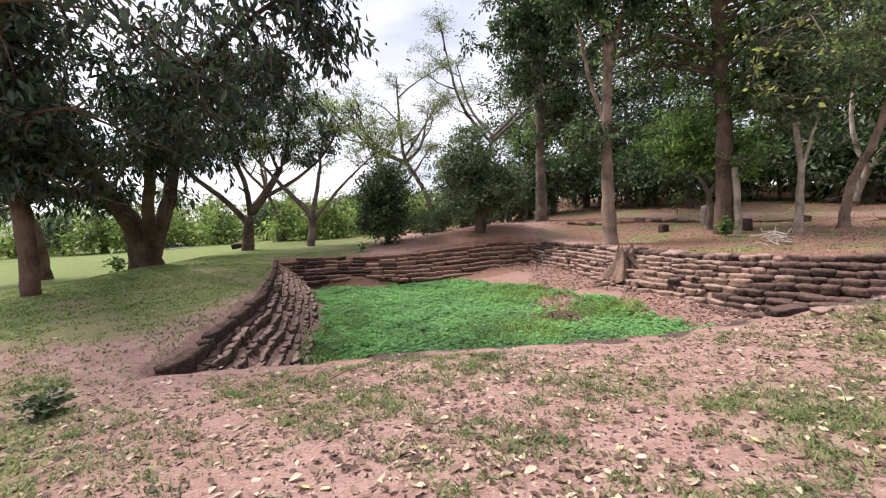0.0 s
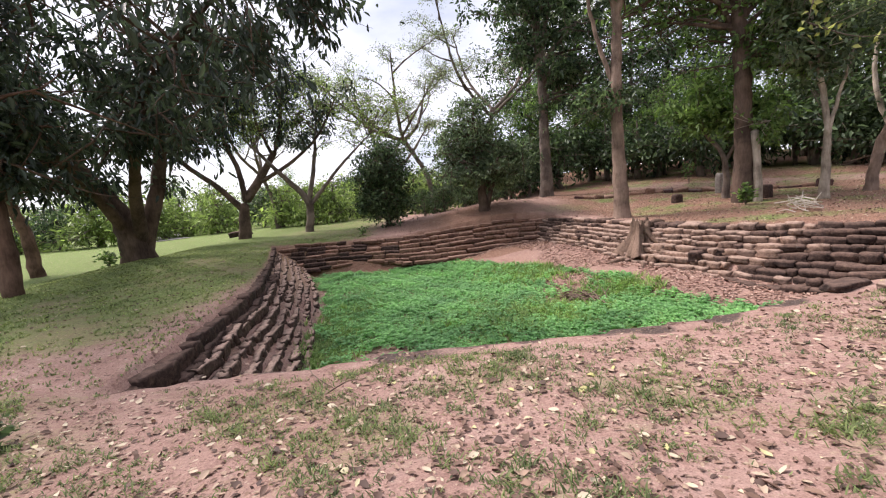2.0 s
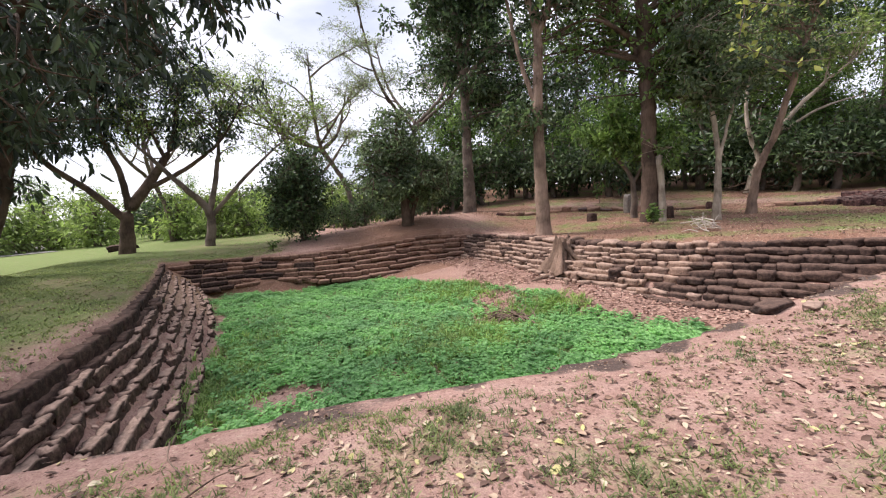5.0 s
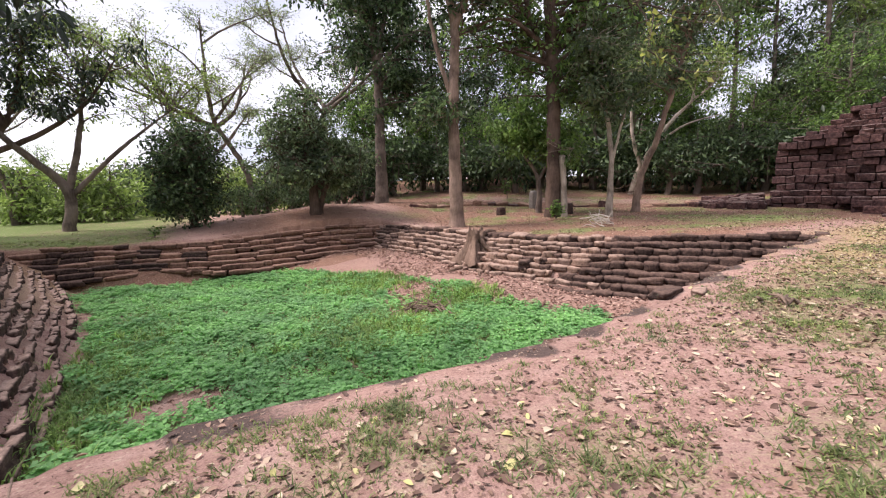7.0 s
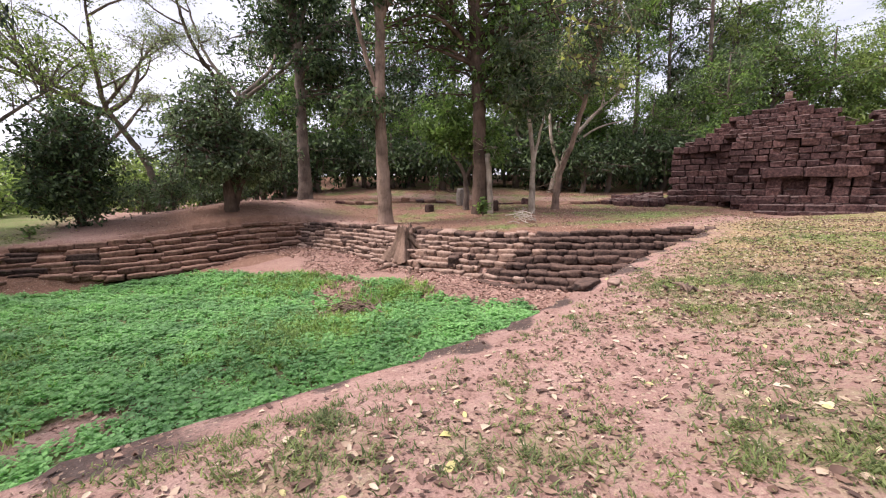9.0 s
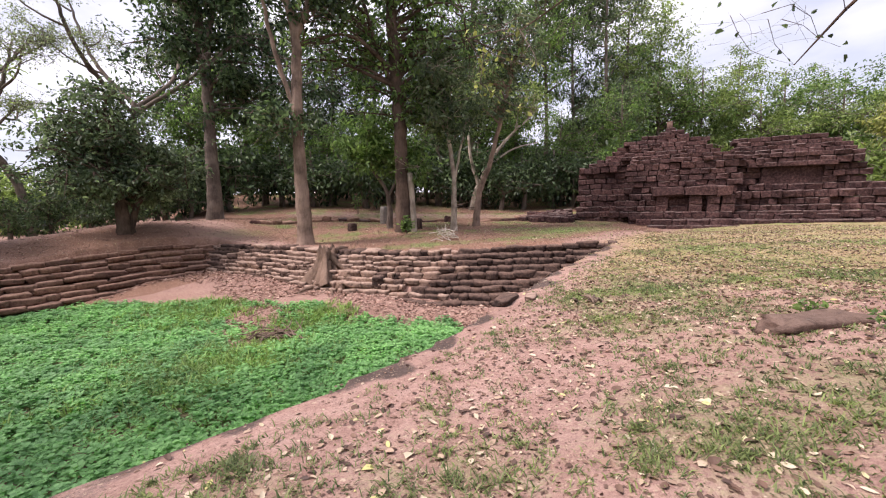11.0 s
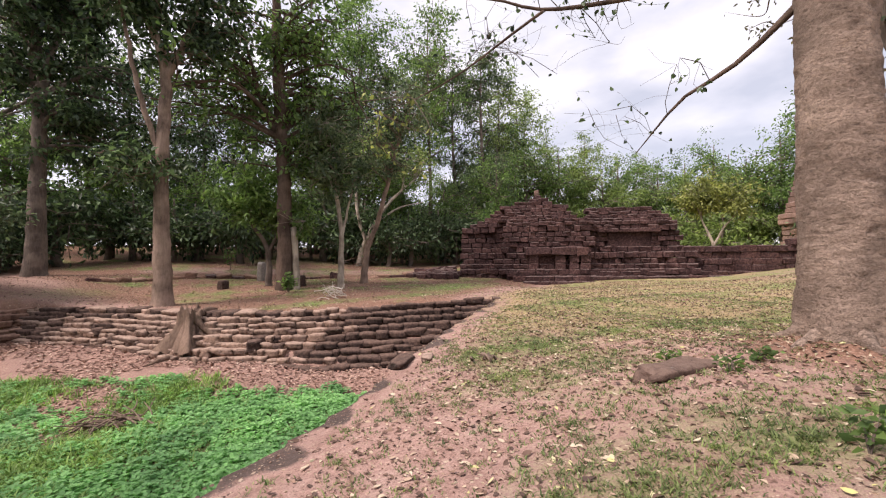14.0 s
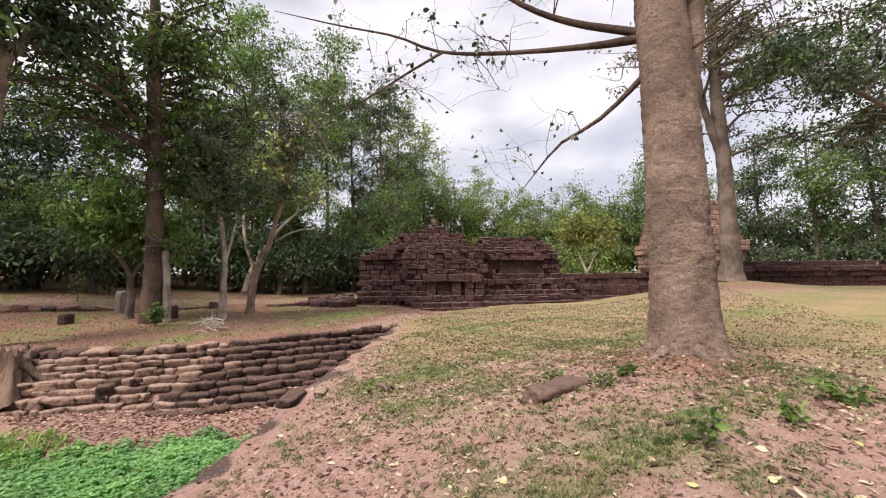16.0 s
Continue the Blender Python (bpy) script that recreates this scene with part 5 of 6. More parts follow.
for b, kind, dist, s in ((48, "tall", 45, 1.0), (53, "tall", 47, 0.8), (57.5, "tall", 43, 1.0), (61.0, "grey", 44, 1.0), (65.0, "grey", 43, 1.05), (67.5, "tall_light", 48, 1.0), (71, "mid", 50, 1.1), (74, "tall_light", 58, 0.66), (79, "tall_light", 56, 0.78), (83, "mid", 60, 0.95), (86, "tall_light", 62, 0.66), (89, "mid", 66, 0.95), (92, "light", 60, 0.85), (95, "mid", 70, 1.05), (98, "light", 62, 0.85), (101, "mid", 64, 1.0),
                         (70, "tall_light", 52, 0.85), (75.5, "light", 54, 1.05), (77.5, "mid", 57, 0.85), (81, "light", 55, 1.1), (85, "light", 58, 1.0), (87.5, "mid", 58, 0.8), (90.5, "light", 57, 0.95), (93.5, "mid", 60, 0.85), (96.5, "light", 58, 0.9), (99.5, "mid", 60, 0.95), (84, "shrub_light", 48, 1.3), (89, "shrub_light", 50, 1.4), (94, "shrub_light", 52, 1.4)):
    plant(kind, b, dist, s)
for b in np.arange(103, 140, 4.5):
    plant("mid" if wood_rng.random() < 0.5 else "deep", b, wood_rng.uniform(52, 60), 1.0)
for b in np.arange(103, 140, 5):
    plant("light" if wood_rng.random() < 0.4 else "shrub", b, wood_rng.uniform(47, 50), 0.85 if b < 120 else 1.2)
for b in np.arange(-22, 8, 3.5):
    plant("shrub_light", b + wood_rng.uniform(-1, 1), wood_rng.uniform(38, 46), wood_rng.uniform(0.7, 1.1))
for b in np.arange(-3, 14, 3.0):
    plant("shrub", b, wood_rng.uniform(30.5, 34), wood_rng.uniform(0.5, 0.8))
for b in np.arange(-70, -14, 4.5):
    plant("light" if wood_rng.random() < 0.5 else "mid", b, wood_rng.uniform(120, 150), wood_rng.uniform(0.7, 1.0))
for b in np.arange(-66, -14, 3.2):
    plant("shrub_light", b, wood_rng.uniform(78, 105), wood_rng.uniform(0.9, 1.5))
for b in np.arange(-52, 2, 2.1):
    plant("shrub_light" if wood_rng.random() < 0.7 else "shrub", b + wood_rng.uniform(-0.8, 0.8), wood_rng.uniform(52, 70), wood_rng.uniform(0.9, 1.6))
for b in np.arange(145, 290, 12):
    plant("mid", b, wood_rng.uniform(30, 45), 1.0)


# ---- herbs, grass and fallen leaves ----
def stuff(name, label, category, me, mat):
    ob = mesh_part(name, me, mat)
    return tagged(ob, label, category, kind="stuff")


def herbs():
    """Leafy stems: whorls of broad leaves at the top and half-way down, taller towards the near bank."""
    k = 42000
    x, y = rng.uniform(-8.2, 10.0, k), 6.2 + 16.3 * rng.random(k) ** 1.3
    lush = np.clip(0.55 + 0.2 * wobble(x, y, 1.6, 4.0) + 0.16 * wobble(x, y, 4.3, 2.0), 0.2, 1.1)
    keep = (rng.random(k) < green_cover(x, y) ** 0.8 * np.clip(0.5 + lush, 0, 1)) & inside_pond(x, y) & (land(x, y) < -1.72)
    x, y, lush = x[keep], y[keep], lush[keep]
    edge = 1 - sstep(y - edge_y(x), 0.6, 3.5)
    tall = (0.07 + 0.11 * lush) * (1 + 0.45 * edge) * rng.uniform(0.75, 1.2, len(x))
    n, per = len(x), 8
    a = rng.uniform(0, 2 * math.pi, (n, 1)) + np.arange(per) * (2 * math.pi / 4) + np.where(np.arange(per) < 4, 0, 0.8) + rng.normal(size=(n, per)) * 0.25
    L = (rng.uniform(0.062, 0.115, (n, 1)) * np.where(np.arange(per) < 4, 0.85, 1.1) * (0.8 + 0.35 * lush[:, None])).ravel()
    d = np.stack([np.cos(a), np.sin(a), rng.normal(size=(n, per)) * 0.22 + np.where(np.arange(per) < 4, 0.25, -0.1)], -1).reshape(-1, 3)
    c = np.repeat(np.stack([x, y, land(x, y)], 1), per, 0)
    c[:, 2] += np.repeat(tall, per) * np.tile(np.where(np.arange(per) < 4, 1.0, 0.62), n)
    c += d * (L * 0.52)[:, None]
    stuff("pond_herbs", "low bright green broad-leaved herbs covering the pond bed", "plants", leaf_mesh("pond_herbs", c, d, L, L * 0.78, 0.10, False, 5.0), LEAF_HERB)


def blades(name, label, x, y, per, height, lean, mat, width=0.006):
    n = len(x)
    z = land(x, y) - 0.005
    base = np.repeat(np.stack([x, y, z], 1), per, 0)
    base[:, :2] += rng.normal(size=(n * per, 2)) * 0.035
    a = rng.uniform(0, 2 * math.pi, n * per)
    h = np.repeat(height, per) * rng.uniform(0.5, 1.25, n * per)
    out = np.stack([np.cos(a), np.sin(a), np.zeros_like(a)], 1)
    side = np.stack([-np.sin(a), np.cos(a), np.zeros_like(a)], 1) * (width * rng.uniform(0.7, 1.6, n * per))[:, None]
    mid = base + out * (h * lean * 0.4)[:, None]
    mid[:, 2] += h * 0.62
    tip = base + out * (h * lean)[:, None]
    tip[:, 2] += h * rng.uniform(0.6, 1.0, n * per)
    v = np.stack([base - side, base + side, mid + side * 0.8, mid - side * 0.8, tip], 1)
    o = np.arange(n * per)[:, None] * 5
    me = raw_mesh(name, v.reshape(-1, 3), o + [0, 1, 2, 3], o + [3, 2, 4])
    stuff(name, label, "grass", me, mat)


def scattered(k, x0, x1, y0, y1, test):
    x, y = rng.uniform(x0, x1, k), rng.uniform(y0, y1, k)
    keep = test(x, y) & ~inside_pond(x, y)
    return x[keep], y[keep]


def curled_leaves(name, label, x, y, size, mat, lift=0.004):
    """Fallen leaves: curled three-by-four sheets lying at odd tilts."""
    n = len(x)
    z = land(x, y)
    a = rng.uniform(0, 2 * math.pi, n)
    f = np.stack([np.cos(a), np.sin(a), rng.normal(size=n) * 0.22], 1)
    f /= np.linalg.norm(f, axis=1, keepdims=True)
    s = np.cross(np.tile([0, 0, 1.0], (n, 1)), f) + np.stack([np.zeros(n), np.zeros(n), rng.normal(size=n) * 0.25], 1)
    s /= np.linalg.norm(s, axis=1, keepdims=True)
    up = np.cross(f, s)
    along, prof = np.array([-0.5, -0.2, 0.18, 0.5]), np.array([0.18, 0.9, 0.8, 0.06])
    aspect = rng.uniform(0.4, 0.75, n)
    curl, bend = rng.uniform(0.05, 0.6, n), rng.normal(size=n) * 0.24
    v = np.empty((n, 4, 3, 3))
    for i in range(4):
        wob = rng.uniform(0.75, 1.2, (n, 2))
        for j, sgn in enumerate((-1, 0, 1)):
            w = size * aspect * 0.5 * prof[i] * sgn * (wob[:, 0] if sgn < 0 else wob[:, 1])
            h = curl * np.abs(w) * 1.1 + bend * size * (along[i] * 2) ** 2 * 0.5
            v[:, i, j] = f * (size * along[i])[:, None] + s * w[:, None] + up * h[:, None]
    v += np.stack([x, y, z + lift + size * 0.10], 1)[:, None, None]
    o = np.arange(n)[:, None] * 12
    q = np.concatenate([o + [i * 3 + j, i * 3 + j + 1, (i + 1) * 3 + j + 1, (i + 1) * 3 + j] for i in range(3) for j in range(2)])
    stuff(name, label, "leaves", raw_mesh(name, v.reshape(-1, 3), q), mat)


def patchy(x, y):
    return 0.5 + 0.22 * wobble(x, y, 0.9, 5.0) + 0.2 * wobble(x, y, 2.6, 1.0) + 0.2 * wobble(x, y, 6.3, 4.0)


herbs()
# grass on the near bank, thicker in patches
x, y = scattered(62000, -6, 17, -1, 9, lambda x, y: (rng.random(len(x)) < np.clip(patchy(x, y) - 0.2 + 0.18 * sstep(x, 2, 7), 0, 1) * 1.1 * np.exp(-np.hypot(x, y - 2.4) / 10)) & (edge_y(x) - y > 0.3 + 0.4 * rng.random(len(x))))
blades("grass_tufts", "sparse low grass tufts on bare pinkish soil", x, y, 10, 0.022 + 0.034 * np.clip(patchy(x, y), 0, 1.3), 1.3, GRASS, 0.0042)
x, y = scattered(24000, -18, -4.4, 4.5, 26, lambda x, y: rng.random(len(x)) < np.clip(patchy(x, y) - 0.05 + 0.3 * sstep(-x, 8, 13), 0, 1))
blades("bank_grass", "short green grass on the bank beside the pond", x, y, 5, np.full(len(x), 0.05), 1.0, BANK_GRASS, 0.008)
x, y = scattered(9000, 10, 30, -6, 34, lambda x, y: rng.random(len(x)) < np.clip(patchy(x, y) - 0.15, 0, 1))
blades("far_grass", "dry short grass towards the ruin", x, y, 5, np.full(len(x), 0.05), 0.9, BANK_GRASS, 0.008)

x, y = rng.uniform(-5.5, 7.0, 34000), rng.uniform(8.5, 21.5, 34000)
keep = inside_pond(x, y) & (rng.random(len(x)) < grass_patch(x, y)) & (land(x, y) < -1.7)
blades("pond_grass", "soft dull green grass growing among the pond herbs", x[keep], y[keep], 7, rng.uniform(0.12, 0.26, keep.sum()), 0.9, POND_GRASS, 0.010)

# fallen leaves
x, y = scattered(42000, -7, 17, -1.5, 9, lambda x, y: rng.random(len(x)) < 0.95 * np.exp(-np.hypot(x, y - 2.4) / 9) * (0.45 + 0.7 * np.clip(patchy(x + 3, y), 0, 1)) * (0.12 + 0.88 * sstep(edge_y(x) - y, 0.5, 1.3)))
curled_leaves("fallen_leaves", "brown and yellowed fallen leaves on the soil", x, y, rng.uniform(0.03, 0.082, len(x)) * np.where(rng.random(len(x)) < 0.16, 1.3, 1.0), DRY_LEAF)
k = 80000
x, y = scattered(k, -7, 17, -1.5, 9, lambda x, y: rng.random(len(x)) < 1.1 * np.exp(-np.hypot(x, y - 2.4) / 6.5) * (0.35 + 0.8 * np.clip(patchy(x - 5, y), 0, 1)) * (0.2 + 0.8 * sstep(edge_y(x) - y, 0.5, 1.3)))
a = rng.uniform(0, 2 * math.pi, len(x))
flake_dir = np.stack([np.cos(a), np.sin(a), rng.normal(size=len(x)) * 0.3], 1)
flake_len = rng.uniform(0.010, 0.042, len(x))
stuff("leaf_crumbs", "small broken bits of dry leaf and bark on the soil", "leaves", leaf_mesh("leaf_crumbs", np.stack([x, y, land(x, y) + 0.006], 1), flake_dir, flake_len, flake_len * 0.55), DRY_LEAF)
x, y = scattered(16000, -12, 26, 4, 30, lambda x, y: rng.random(len(x)) < 0.28 + 0.25 * np.clip(patchy(x, y), 0, 1))
curled_leaves("fallen_leaves", "dry leaf litter on the far banks", x, y, rng.uniform(0.045, 0.10, len(x)), DRY_LEAF)
k = 45000
x, y = scattered(k, -9, 27, 8, 30, lambda x, y: rng.random(len(x)) < (0.15 + 0.85 * sstep(x, -3, 1)) * (0.45 + 0.6 * np.clip(patchy(x, y), 0, 1)))
a = rng.uniform(0, 2 * math.pi, len(x))
flake_dir = np.stack([np.cos(a), np.sin(a), rng.normal(size=len(x)) * 0.35], 1)
flake_len = rng.uniform(0.03, 0.08, len(x))
stuff("leaf_crumbs", "broken brown leaf litter under the trees", "leaves", leaf_mesh("leaf_crumbs", np.stack([x, y, land(x, y) + 0.015], 1), flake_dir, flake_len, flake_len * 0.55), DRY_LEAF)
k = 56000
x, y = rng.uniform(-6.5, 11, k), rng.uniform(7, 23.4, k)
keep = inside_pond(x, y) & (green_cover(x, y) < 0.35) & (rng.random(k) < np.clip(0.4 + 0.1 * x, 0.12, 0.95))
curled_leaves("fallen_leaves", "reddish dry leaf litter on the pond bed", x[keep], y[keep], rng.uniform(0.06, 0.13, keep.sum()), RED_LEAF)


x, y = scattered(60000, 2, 26, -6, 10, lambda x, y: rng.random(len(x)) < (0.35 + 0.6 * np.clip(patchy(x + 2, y), 0, 1)) * sstep(np.hypot(x, y - 2.4), 3.5, 6.5) * (0.15 + 0.85 * sstep(edge_y(x) - y, 0.5, 1.3)))
a = rng.uniform(0, 2 * math.pi, len(x))
flake_dir = np.stack([np.cos(a), np.sin(a), rng.normal(size=len(x)) * 0.4], 1)
flake_len = rng.uniform(0.03, 0.09, len(x))
stuff("leaf_crumbs", "scattered tan and brown leaf bits on the grassy bank", "leaves", leaf_mesh("leaf_crumbs", np.stack([x, y, land(x, y) + 0.012], 1), flake_dir, flake_len, flake_len * 0.5), DRY_LEAF)


# ---- loose things ----
def rough_stone(name, label, category, x, y, size, heading, mat, sink=0.25, seed=1, tilt=(0, 0), rough=0.12):
    """A worn stone: a dense box pulled out of shape by noise."""
    bm = bmesh.new()
    bmesh.ops.create_cube(bm, size=1.0)
    bmesh.ops.subdivide_edges(bm, edges=bm.edges[:], cuts=7, use_grid_fill=True)
    for v in bm.verts:
        span = sum(abs(c * 2) ** 5 for c in v.co) ** 0.2
        v.co = v.co / max(span, 1e-6) * max(abs(c * 2) for c in v.co)
        p = v.co + Vector((seed * 7.1, seed * 3.3, 0))
        v.co += v.co.normalized() * (noise.noise(p * 2.3) * rough + noise.noise(p * 6.0) * rough * 0.4)
        v.co = Vector((v.co.x * size[0], v.co.y * size[1], v.co.z * size[2]))
    me = bpy.data.meshes.new(name)
    bm.to_mesh(me)
    bm.free()
    for p in me.polygons:
        p.use_smooth = True
    ob = mesh_part(name, me, mat)
    ob.matrix_basis = pose(x, y, land1(x, y) + size[2] * (0.5 - sink), tilt[0], tilt[1], heading)
    return tagged(ob, label, category)


rough_stone("stone_slab", "long weathered reddish stone slab half sunk in the ground", "stone", 5.45, 2.62, (1.35, 0.42, 0.22), -31, SLAB, 0.60, 12, (0, 2), 0.2)
rough_stone("stone_slab", "flat dark laterite slab at the pond edge", "stone", 6.0, 7.1, (0.75, 0.34, 0.16), 16, LATERITE, 0.3, 3)
rough_stone("stone_slab", "flat dusty laterite slab at the pond edge", "stone", 6.25, 6.7, (0.45, 0.2, 0.12), 30, LATERITE_DUSTY, 0.35, 4)
rough_stone("standing_stone", "upright grey stone slab under the trees", "stone", 15.2, 23.6, (0.8, 0.35, 1.25), 35, STONE, 0.15, 5, rough=0.06)
rough_stone("boundary_stone", "short dark stone post under the trees", "stone", 12.0, 22.2, (0.45, 0.4, 0.55), 10, LATERITE, 0.2, 6, rough=0.06)
rough_stone("boundary_stone", "small dark stone beside the dark trunk", "stone", 14.6, 19.6, (0.4, 0.35, 0.7), 20, LATERITE, 0.15, 7, rough=0.06)
rough_stone("boulder", "dark fallen laterite block on the pond steps", "stone", 8.3, 14.6, (0.6, 0.45, 0.4), 50, LATERITE, 0.2, 8)
rough_stone("boulder", "dusty fallen laterite block by the lawn tree", "stone", -16.5, 33.5, (1.7, 0.7, 0.5), 10, LATERITE, 0.2, 9)


def stump(x, y, h):
    """A broken stump with splayed roots and a splintered top."""
    g = land1(x, y)
    root = tagged(new("tree_stump"), "weathered grey-brown stump with splayed roots on the pond wall", "stump")
    sides, levels = 56, 16
    a = np.linspace(0, 2 * math.pi, sides, endpoint=False)
    flute = 0.20 * np.sin(5 * a + 0.6) + 0.12 * np.sin(9 * a + 2.0) + 0.09 * np.sin(17 * a) + rng.normal(size=sides) * 0.04
    top = h * (0.92 + 0.10 * np.sin(2 * a + 1.0) + 0.09 * np.sin(7 * a)) + rng.uniform(-0.09, 0.07, sides)
    rows = []
    for f in np.linspace(-0.45, 1, levels):
        zz = f * top
        r = np.interp(zz, [-0.4, 0, 0.2, 0.45, h], [0.66, 0.50, 0.37, 0.29, 0.28]) * (1 + flute * np.interp(f, [-0.4, 0.3, 1], [1.4, 1.0, 0.8]))
        rows.append(np.stack([x + 0.06 * zz + r * np.cos(a), y + 0.1 * zz + r * np.sin(a), g + zz], 1))
    for s, dz in ((0.72, -0.06), (0.4, -0.16), (0.02, -0.2)):
        rim = rows[levels - 1]
        c = rim.mean(0)
        rows.append(c + (rim - c) * (s, s, 0.4) + (0, 0, dz) + rng.normal(size=(sides, 3)) * (0, 0, 0.012))
    v = np.concatenate(rows)
    q = [(k * sides + i, k * sides + (i + 1) % sides, (k + 1) * sides + (i + 1) % sides, (k + 1) * sides + i) for k in range(len(rows) - 1) for i in range(sides)]
    stem = mesh_part("trunk", raw_mesh("trunk", v, np.array(q), smooth=True), BARK_STUMP, root)
    for a in (3.3, 4.3, 5.2, 0.3):
        t = Tubes()
        d = np.linspace(0.2, 1.5 + rng.uniform(-0.4, 0.3), 7)
        px, py = x + np.cos(a) * d, y + np.sin(a) * d
        pz = land(px, py) + np.interp(d, [0.2, 0.6, 1.6], [0.5, 0.12, -0.03])
        t.add(np.stack([px, py, pz], 1), np.interp(d, [0.2, 1.6], [0.13, 0.03]), 8, 0.08)
        mesh_part("root", t.mesh("root"), BARK_STUMP, stem)


stump(7.5, 16.82, 0.92)


def twig_pile(name, label, x, y, count, reach, radius, mat, flat=0.12):
    """Sticks lying across each other, each a part."""
    root = tagged(new(name), label, "branches")
    for k in range(count):
        a, d = rng.uniform(0, 2 * math.pi), rng.uniform(0, reach * 0.6)
        cx, cy = x + math.cos(a) * d, y + math.sin(a) * d
        b, ln = rng.uniform(0, 2 * math.pi), rng.uniform(0.4, 1.0) * reach
        g = land1(cx, cy) + rng.uniform(0.01, flat)
        p = smooth_path([(cx - math.cos(b) * ln / 2, cy - math.sin(b) * ln / 2, g - 0.02), (cx, cy, g + 0.06), (cx + math.cos(b + 0.4) * ln / 2, cy + math.sin(b + 0.4) * ln / 2, g + rng.uniform(-0.03, flat))], 0.12)
        t = Tubes()
        t.add(p, np.linspace(radius, radius * 0.35, len(p)), 5, 0.08)
        mesh_part("stick", t.mesh("stick"), mat, root)
    return root


twig_pile("stick_pile", "heap of dry brown sticks on the pond bed", 3.9, 13.2, 34, 1.2, 0.025, DEADWOOD, 0.25)
twig_pile("bleached_branches", "tangle of bleached white roots on the bank", 12.0, 14.8, 20, 0.95, 0.022, WHITE_WOOD, 0.42)
twig_pile("root_stub", "splintered pale stub of an old root in the grass", 6.1, 5.5, 7, 0.42, 0.035, DEADWOOD, 0.1)
twig_pile("fallen_twig", "long thin dry twig lying on the soil", -1.3, 5.0, 2, 1.1, 0.008, DEADWOOD, 0.02)
twig_pile("stick_pile", "fallen branches on the forest clearing", 26, 25.5, 20, 3.0, 0.05, DEADWOOD, 0.35)


def weed(label, x, y, h, leaves, size, mat, spread=0.5):
    """A small broad-leaved plant: stems and leaves."""
    g = land1(x, y)
    root = tagged(new("weed"), label, "plant")
    t = Tubes()
    tips = []
    for k in range(max(3, leaves // 12)):
        a, d = rng.uniform(0, 2 * math.pi), rng.uniform(0.2, 1.0) * h * spread
        top = np.array([x + math.cos(a) * d, y + math.sin(a) * d, g + h * rng.uniform(0.6, 1.0)])
        p = np.array([[x, y, g - 0.02], [(x + top[0]) / 2, (y + top[1]) / 2, g + h * 0.55], top])
        t.add(p, [0.008, 0.006, 0.003], 5)
        for f in np.linspace(0.4, 1, 4):
            tips.append(p[0] + (p[2] - p[0]) * f)
    mesh_part("stem", t.mesh("stem"), BARK_GREY, root)
    tips = np.array(tips)[rng.integers(len(tips), size=leaves)]
    d = rng.normal(size=(leaves, 3)) * (1, 1, 0.35)
    c = tips + d * size * 0.5 + rng.normal(size=(leaves, 3)) * size * 0.3
    c[:, 2] = np.maximum(c[:, 2], g + 0.02)
    L = size * rng.uniform(0.7, 1.3, leaves)
    mesh_part("foliage", leaf_mesh("foliage", c, d, L, L * 0.5, 0.15), mat, root)


weed("small leafy green plant on bare soil", 3.5, 1.57, 0.26, 40, 0.11, LEAF_MID)
weed("small leafy green plant below the tree", 4.25, 0.67, 0.2, 50, 0.09, LEAF_MID)
weed("low green weed near the tree mound", 5.0, -0.15, 0.2, 90, 0.10, LEAF_MID, 1.0)
weed("low green weed near the tree mound", 6.0, 1.8, 0.16, 70, 0.09, LEAF_MID, 1.2)
weed("low green weed beside the stone slab", 5.3, 2.15, 0.16, 60, 0.08, LEAF_MID, 1.2)
weed("low green weed beside the stone slab", 5.9, 2.75, 0.18, 70, 0.08, LEAF_MID, 1.2)
weed("dark green weed on the bank", -4.1, 4.0, 0.26, 120, 0.10, LEAF_DEEP, 1.0)
weed("leafy green sapling beside the trunks", 12.6, 18.2, 0.95, 160, 0.2, LEAF_MID, 0.35)
weed("small plant on the red mound", -4.9, 24.5, 0.5, 90, 0.15, LEAF_MID, 0.7)
weed("small plant beside the mango trunk", -15.6, 19.4, 0.8, 140, 0.2, LEAF_MID, 0.7)
weed("thin sapling under the trees", 15.8, 27.5, 1.8, 80, 0.2, LEAF_MID, 0.2)


# ---- low ruined kerbs under the trees, tower behind the wall ----
kerb = tagged(new("ruined_kerb"), "low broken dark laterite kerb under the trees", "ruin")
kp = smooth_path([(8.5, 27.6), (13.0, 26.3), (17.5, 23.0), (21.5, 19.2), (24.2, 17.4)], 0.1)
at = 0
while at < len(kp) - 8:
    w = rng.uniform(0.5, 1.1)
    c, e = kp[min(at + int(w * 5), len(kp) - 1)], kp[min(at + int(w * 10), len(kp) - 1)] - kp[at]
    if rng.random() < 0.93:
        h = rng.uniform(0.3, 0.5)
        lay_block(kerb, RED_BLOCKS if rng.random() < 0.6 else RUIN_BLOCKS, (c[0], c[1], land1(c[0], c[1]) + h * rng.uniform(-0.3, 0.15)), (w, 0.5, h), math.atan2(e[1], e[0]), tilt=0.12)
    at += int(w * 10)

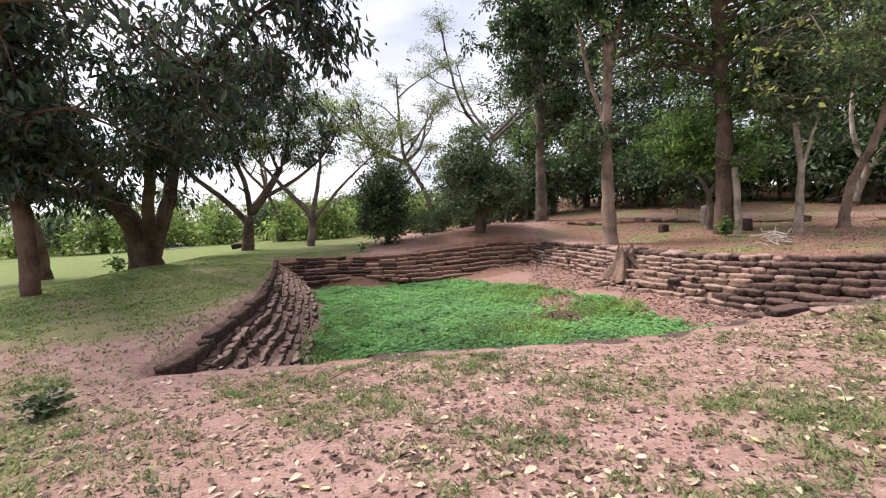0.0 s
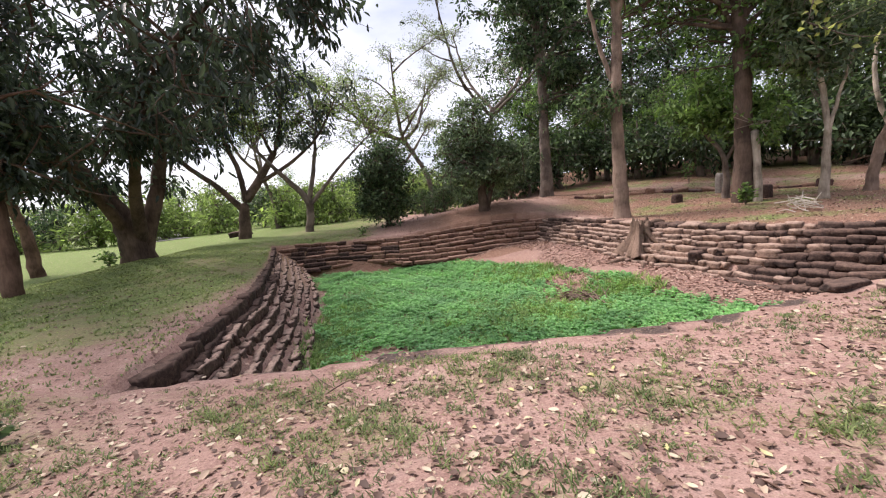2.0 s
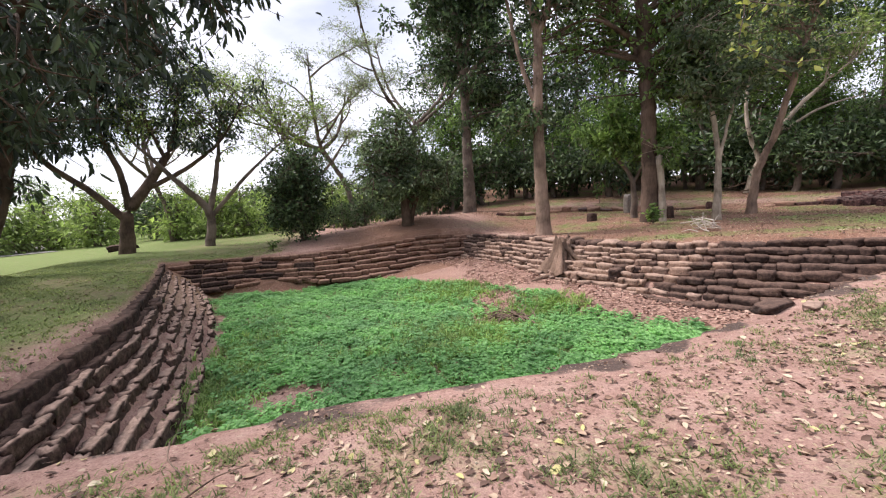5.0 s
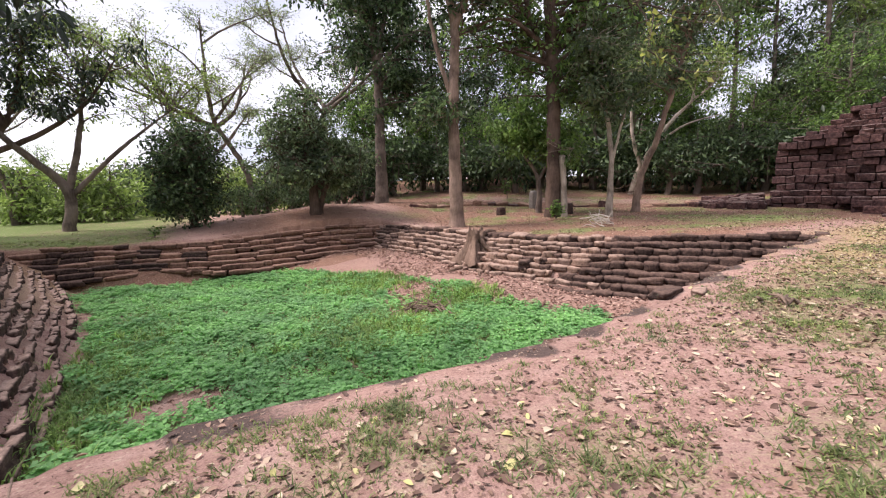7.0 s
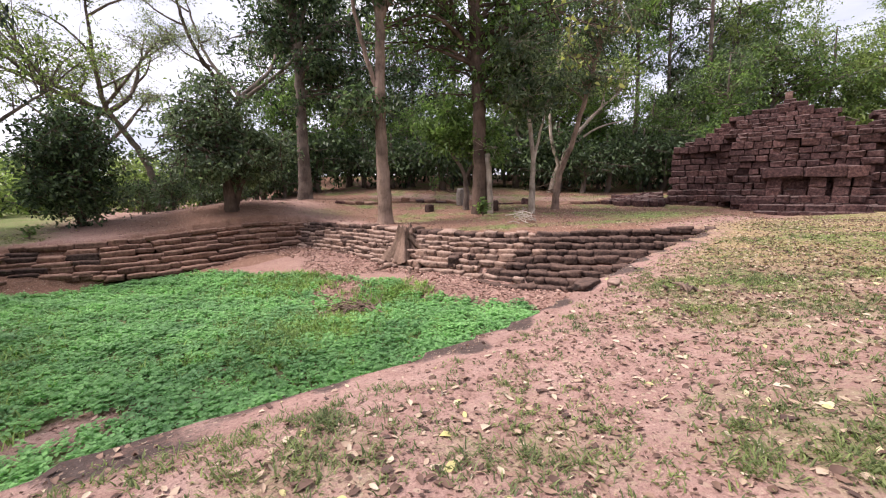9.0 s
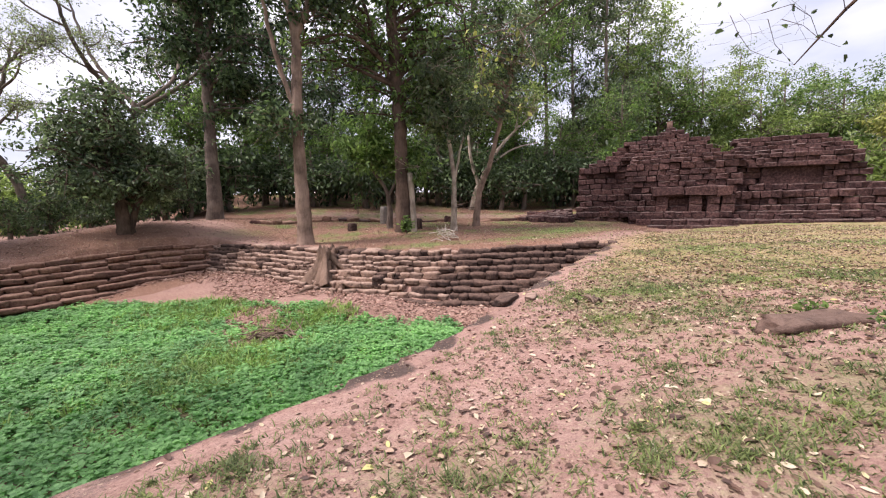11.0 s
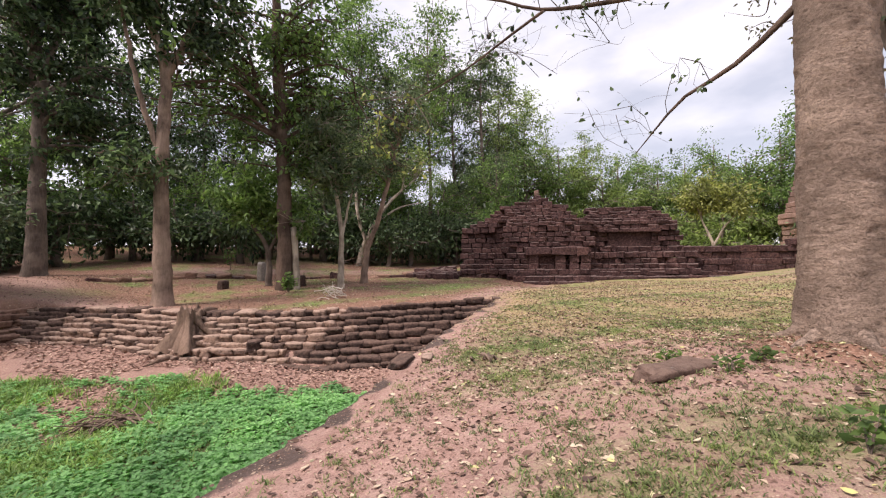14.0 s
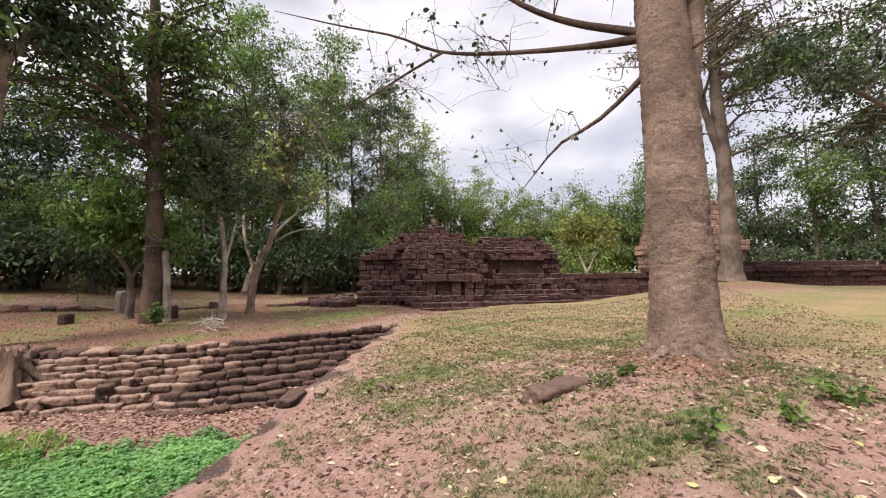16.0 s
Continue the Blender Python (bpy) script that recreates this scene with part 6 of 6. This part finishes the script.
tower = tagged(new("ruined_tower"), "weathered pinkish stone sanctuary tower behind the wall", "tower")
TOWER_BLOCKS = block_meshes("stone_block", SANDSTONE, 6, 0.08, 0.03)
zt, half = land1(46.5, -10.4) - 0.2, 3.2
while zt < 9.0:
    h = 0.5
    half = float(np.interp(zt, [0, 4, 4.6, 5.2, 8, 11], [3.3, 3.2, 3.6, 3.1, 2.5, 1.6])) * (1 + 0.012 * rng.normal())
    for face in range(4):
        a = RUIN_HEADING + face * math.pi / 2
        ax, ay = math.cos(a), math.sin(a)
        s = -half
        while s < half - 0.2:
            w = min(rng.uniform(0.8, 1.5), half - s)
            door = face in (1, 3) and abs(s + w / 2) < 0.7 and 1.2 < zt < 4.0
            px, py = 46.5 + ax * (s + w / 2) - ay * half * -1, -10.4 + ay * (s + w / 2) + ax * half * -1
            if not door:
                lay_block(tower, TOWER_BLOCKS, (px, py, zt + h / 2), (w * 0.985, 0.8, h), a, "stone_block", 0.012)
            s += w
    zt += h

# yellowing leaves on the outer twigs of the big tree
k = 90
a = np.array([(5.24, 7.36, 4.38), (5.43, 7.22, 3.66)])
b = np.array([(6.17, 6.6, 4.53), (6.24, 6.54, 3.23)])
twigs = Tubes()
centres = []
for p0, p1 in ((a[0], b[0]), (a[1], b[1]), ((5.6, 7.3, 4.3), a[1]), ((5.6, 7.3, 4.3), (6.6, 6.9, 4.1)), ((6.1, 6.85, 4.6), (5.9, 6.4, 3.8))):
    p0, p1 = np.array(p0), np.array(p1)
    path = smooth_path([p0, (p0 + p1) / 2 + rng.normal(size=3) * 0.08, p1], 0.1)
    twigs.add(path, np.linspace(0.012, 0.004, len(path)), 5)
    centres += list(path)
tagged(mesh_part("twig", twigs.mesh("twig"), BARK_GREY, big), kind="stuff")
centres = np.array(centres)[rng.integers(len(centres), size=k)] + rng.normal(size=(k, 3)) * 0.07
L = rng.uniform(0.06, 0.14, k)
mesh_part("foliage", leaf_mesh("foliage", centres, rng.normal(size=(k, 3)) - (0, 0, 0.6), L, L * 0.6), LEAF_YELLOW, big, "yellowing leaves on the outer twigs")

# far road and field
rp = smooth_path([(-29, 44), (-37, 54), (-61, 101), (-90, 150)], 3.0)
rt = np.gradient(rp, axis=0)
rs = np.stack([rt[:, 1], -rt[:, 0]], 1) / np.linalg.norm(rt, axis=1, keepdims=True) * 1.9
rx, ry = np.concatenate([rp[:, 0] - rs[:, 0], rp[:, 0] + rs[:, 0]]), np.concatenate([rp[:, 1] - rs[:, 1], rp[:, 1] + rs[:, 1]])
rn = len(rp)
rq = np.stack([np.arange(rn - 1), np.arange(rn - 1) + rn, np.arange(rn - 1) + rn + 1, np.arange(rn - 1) + 1], 1)
road = mesh_part("road", raw_mesh("road", np.stack([rx, ry, land(rx, ry) + 0.05], 1), rq), ASPHALT)
tagged(road, "pale grey road crossing the far field", "road", kind="structure")
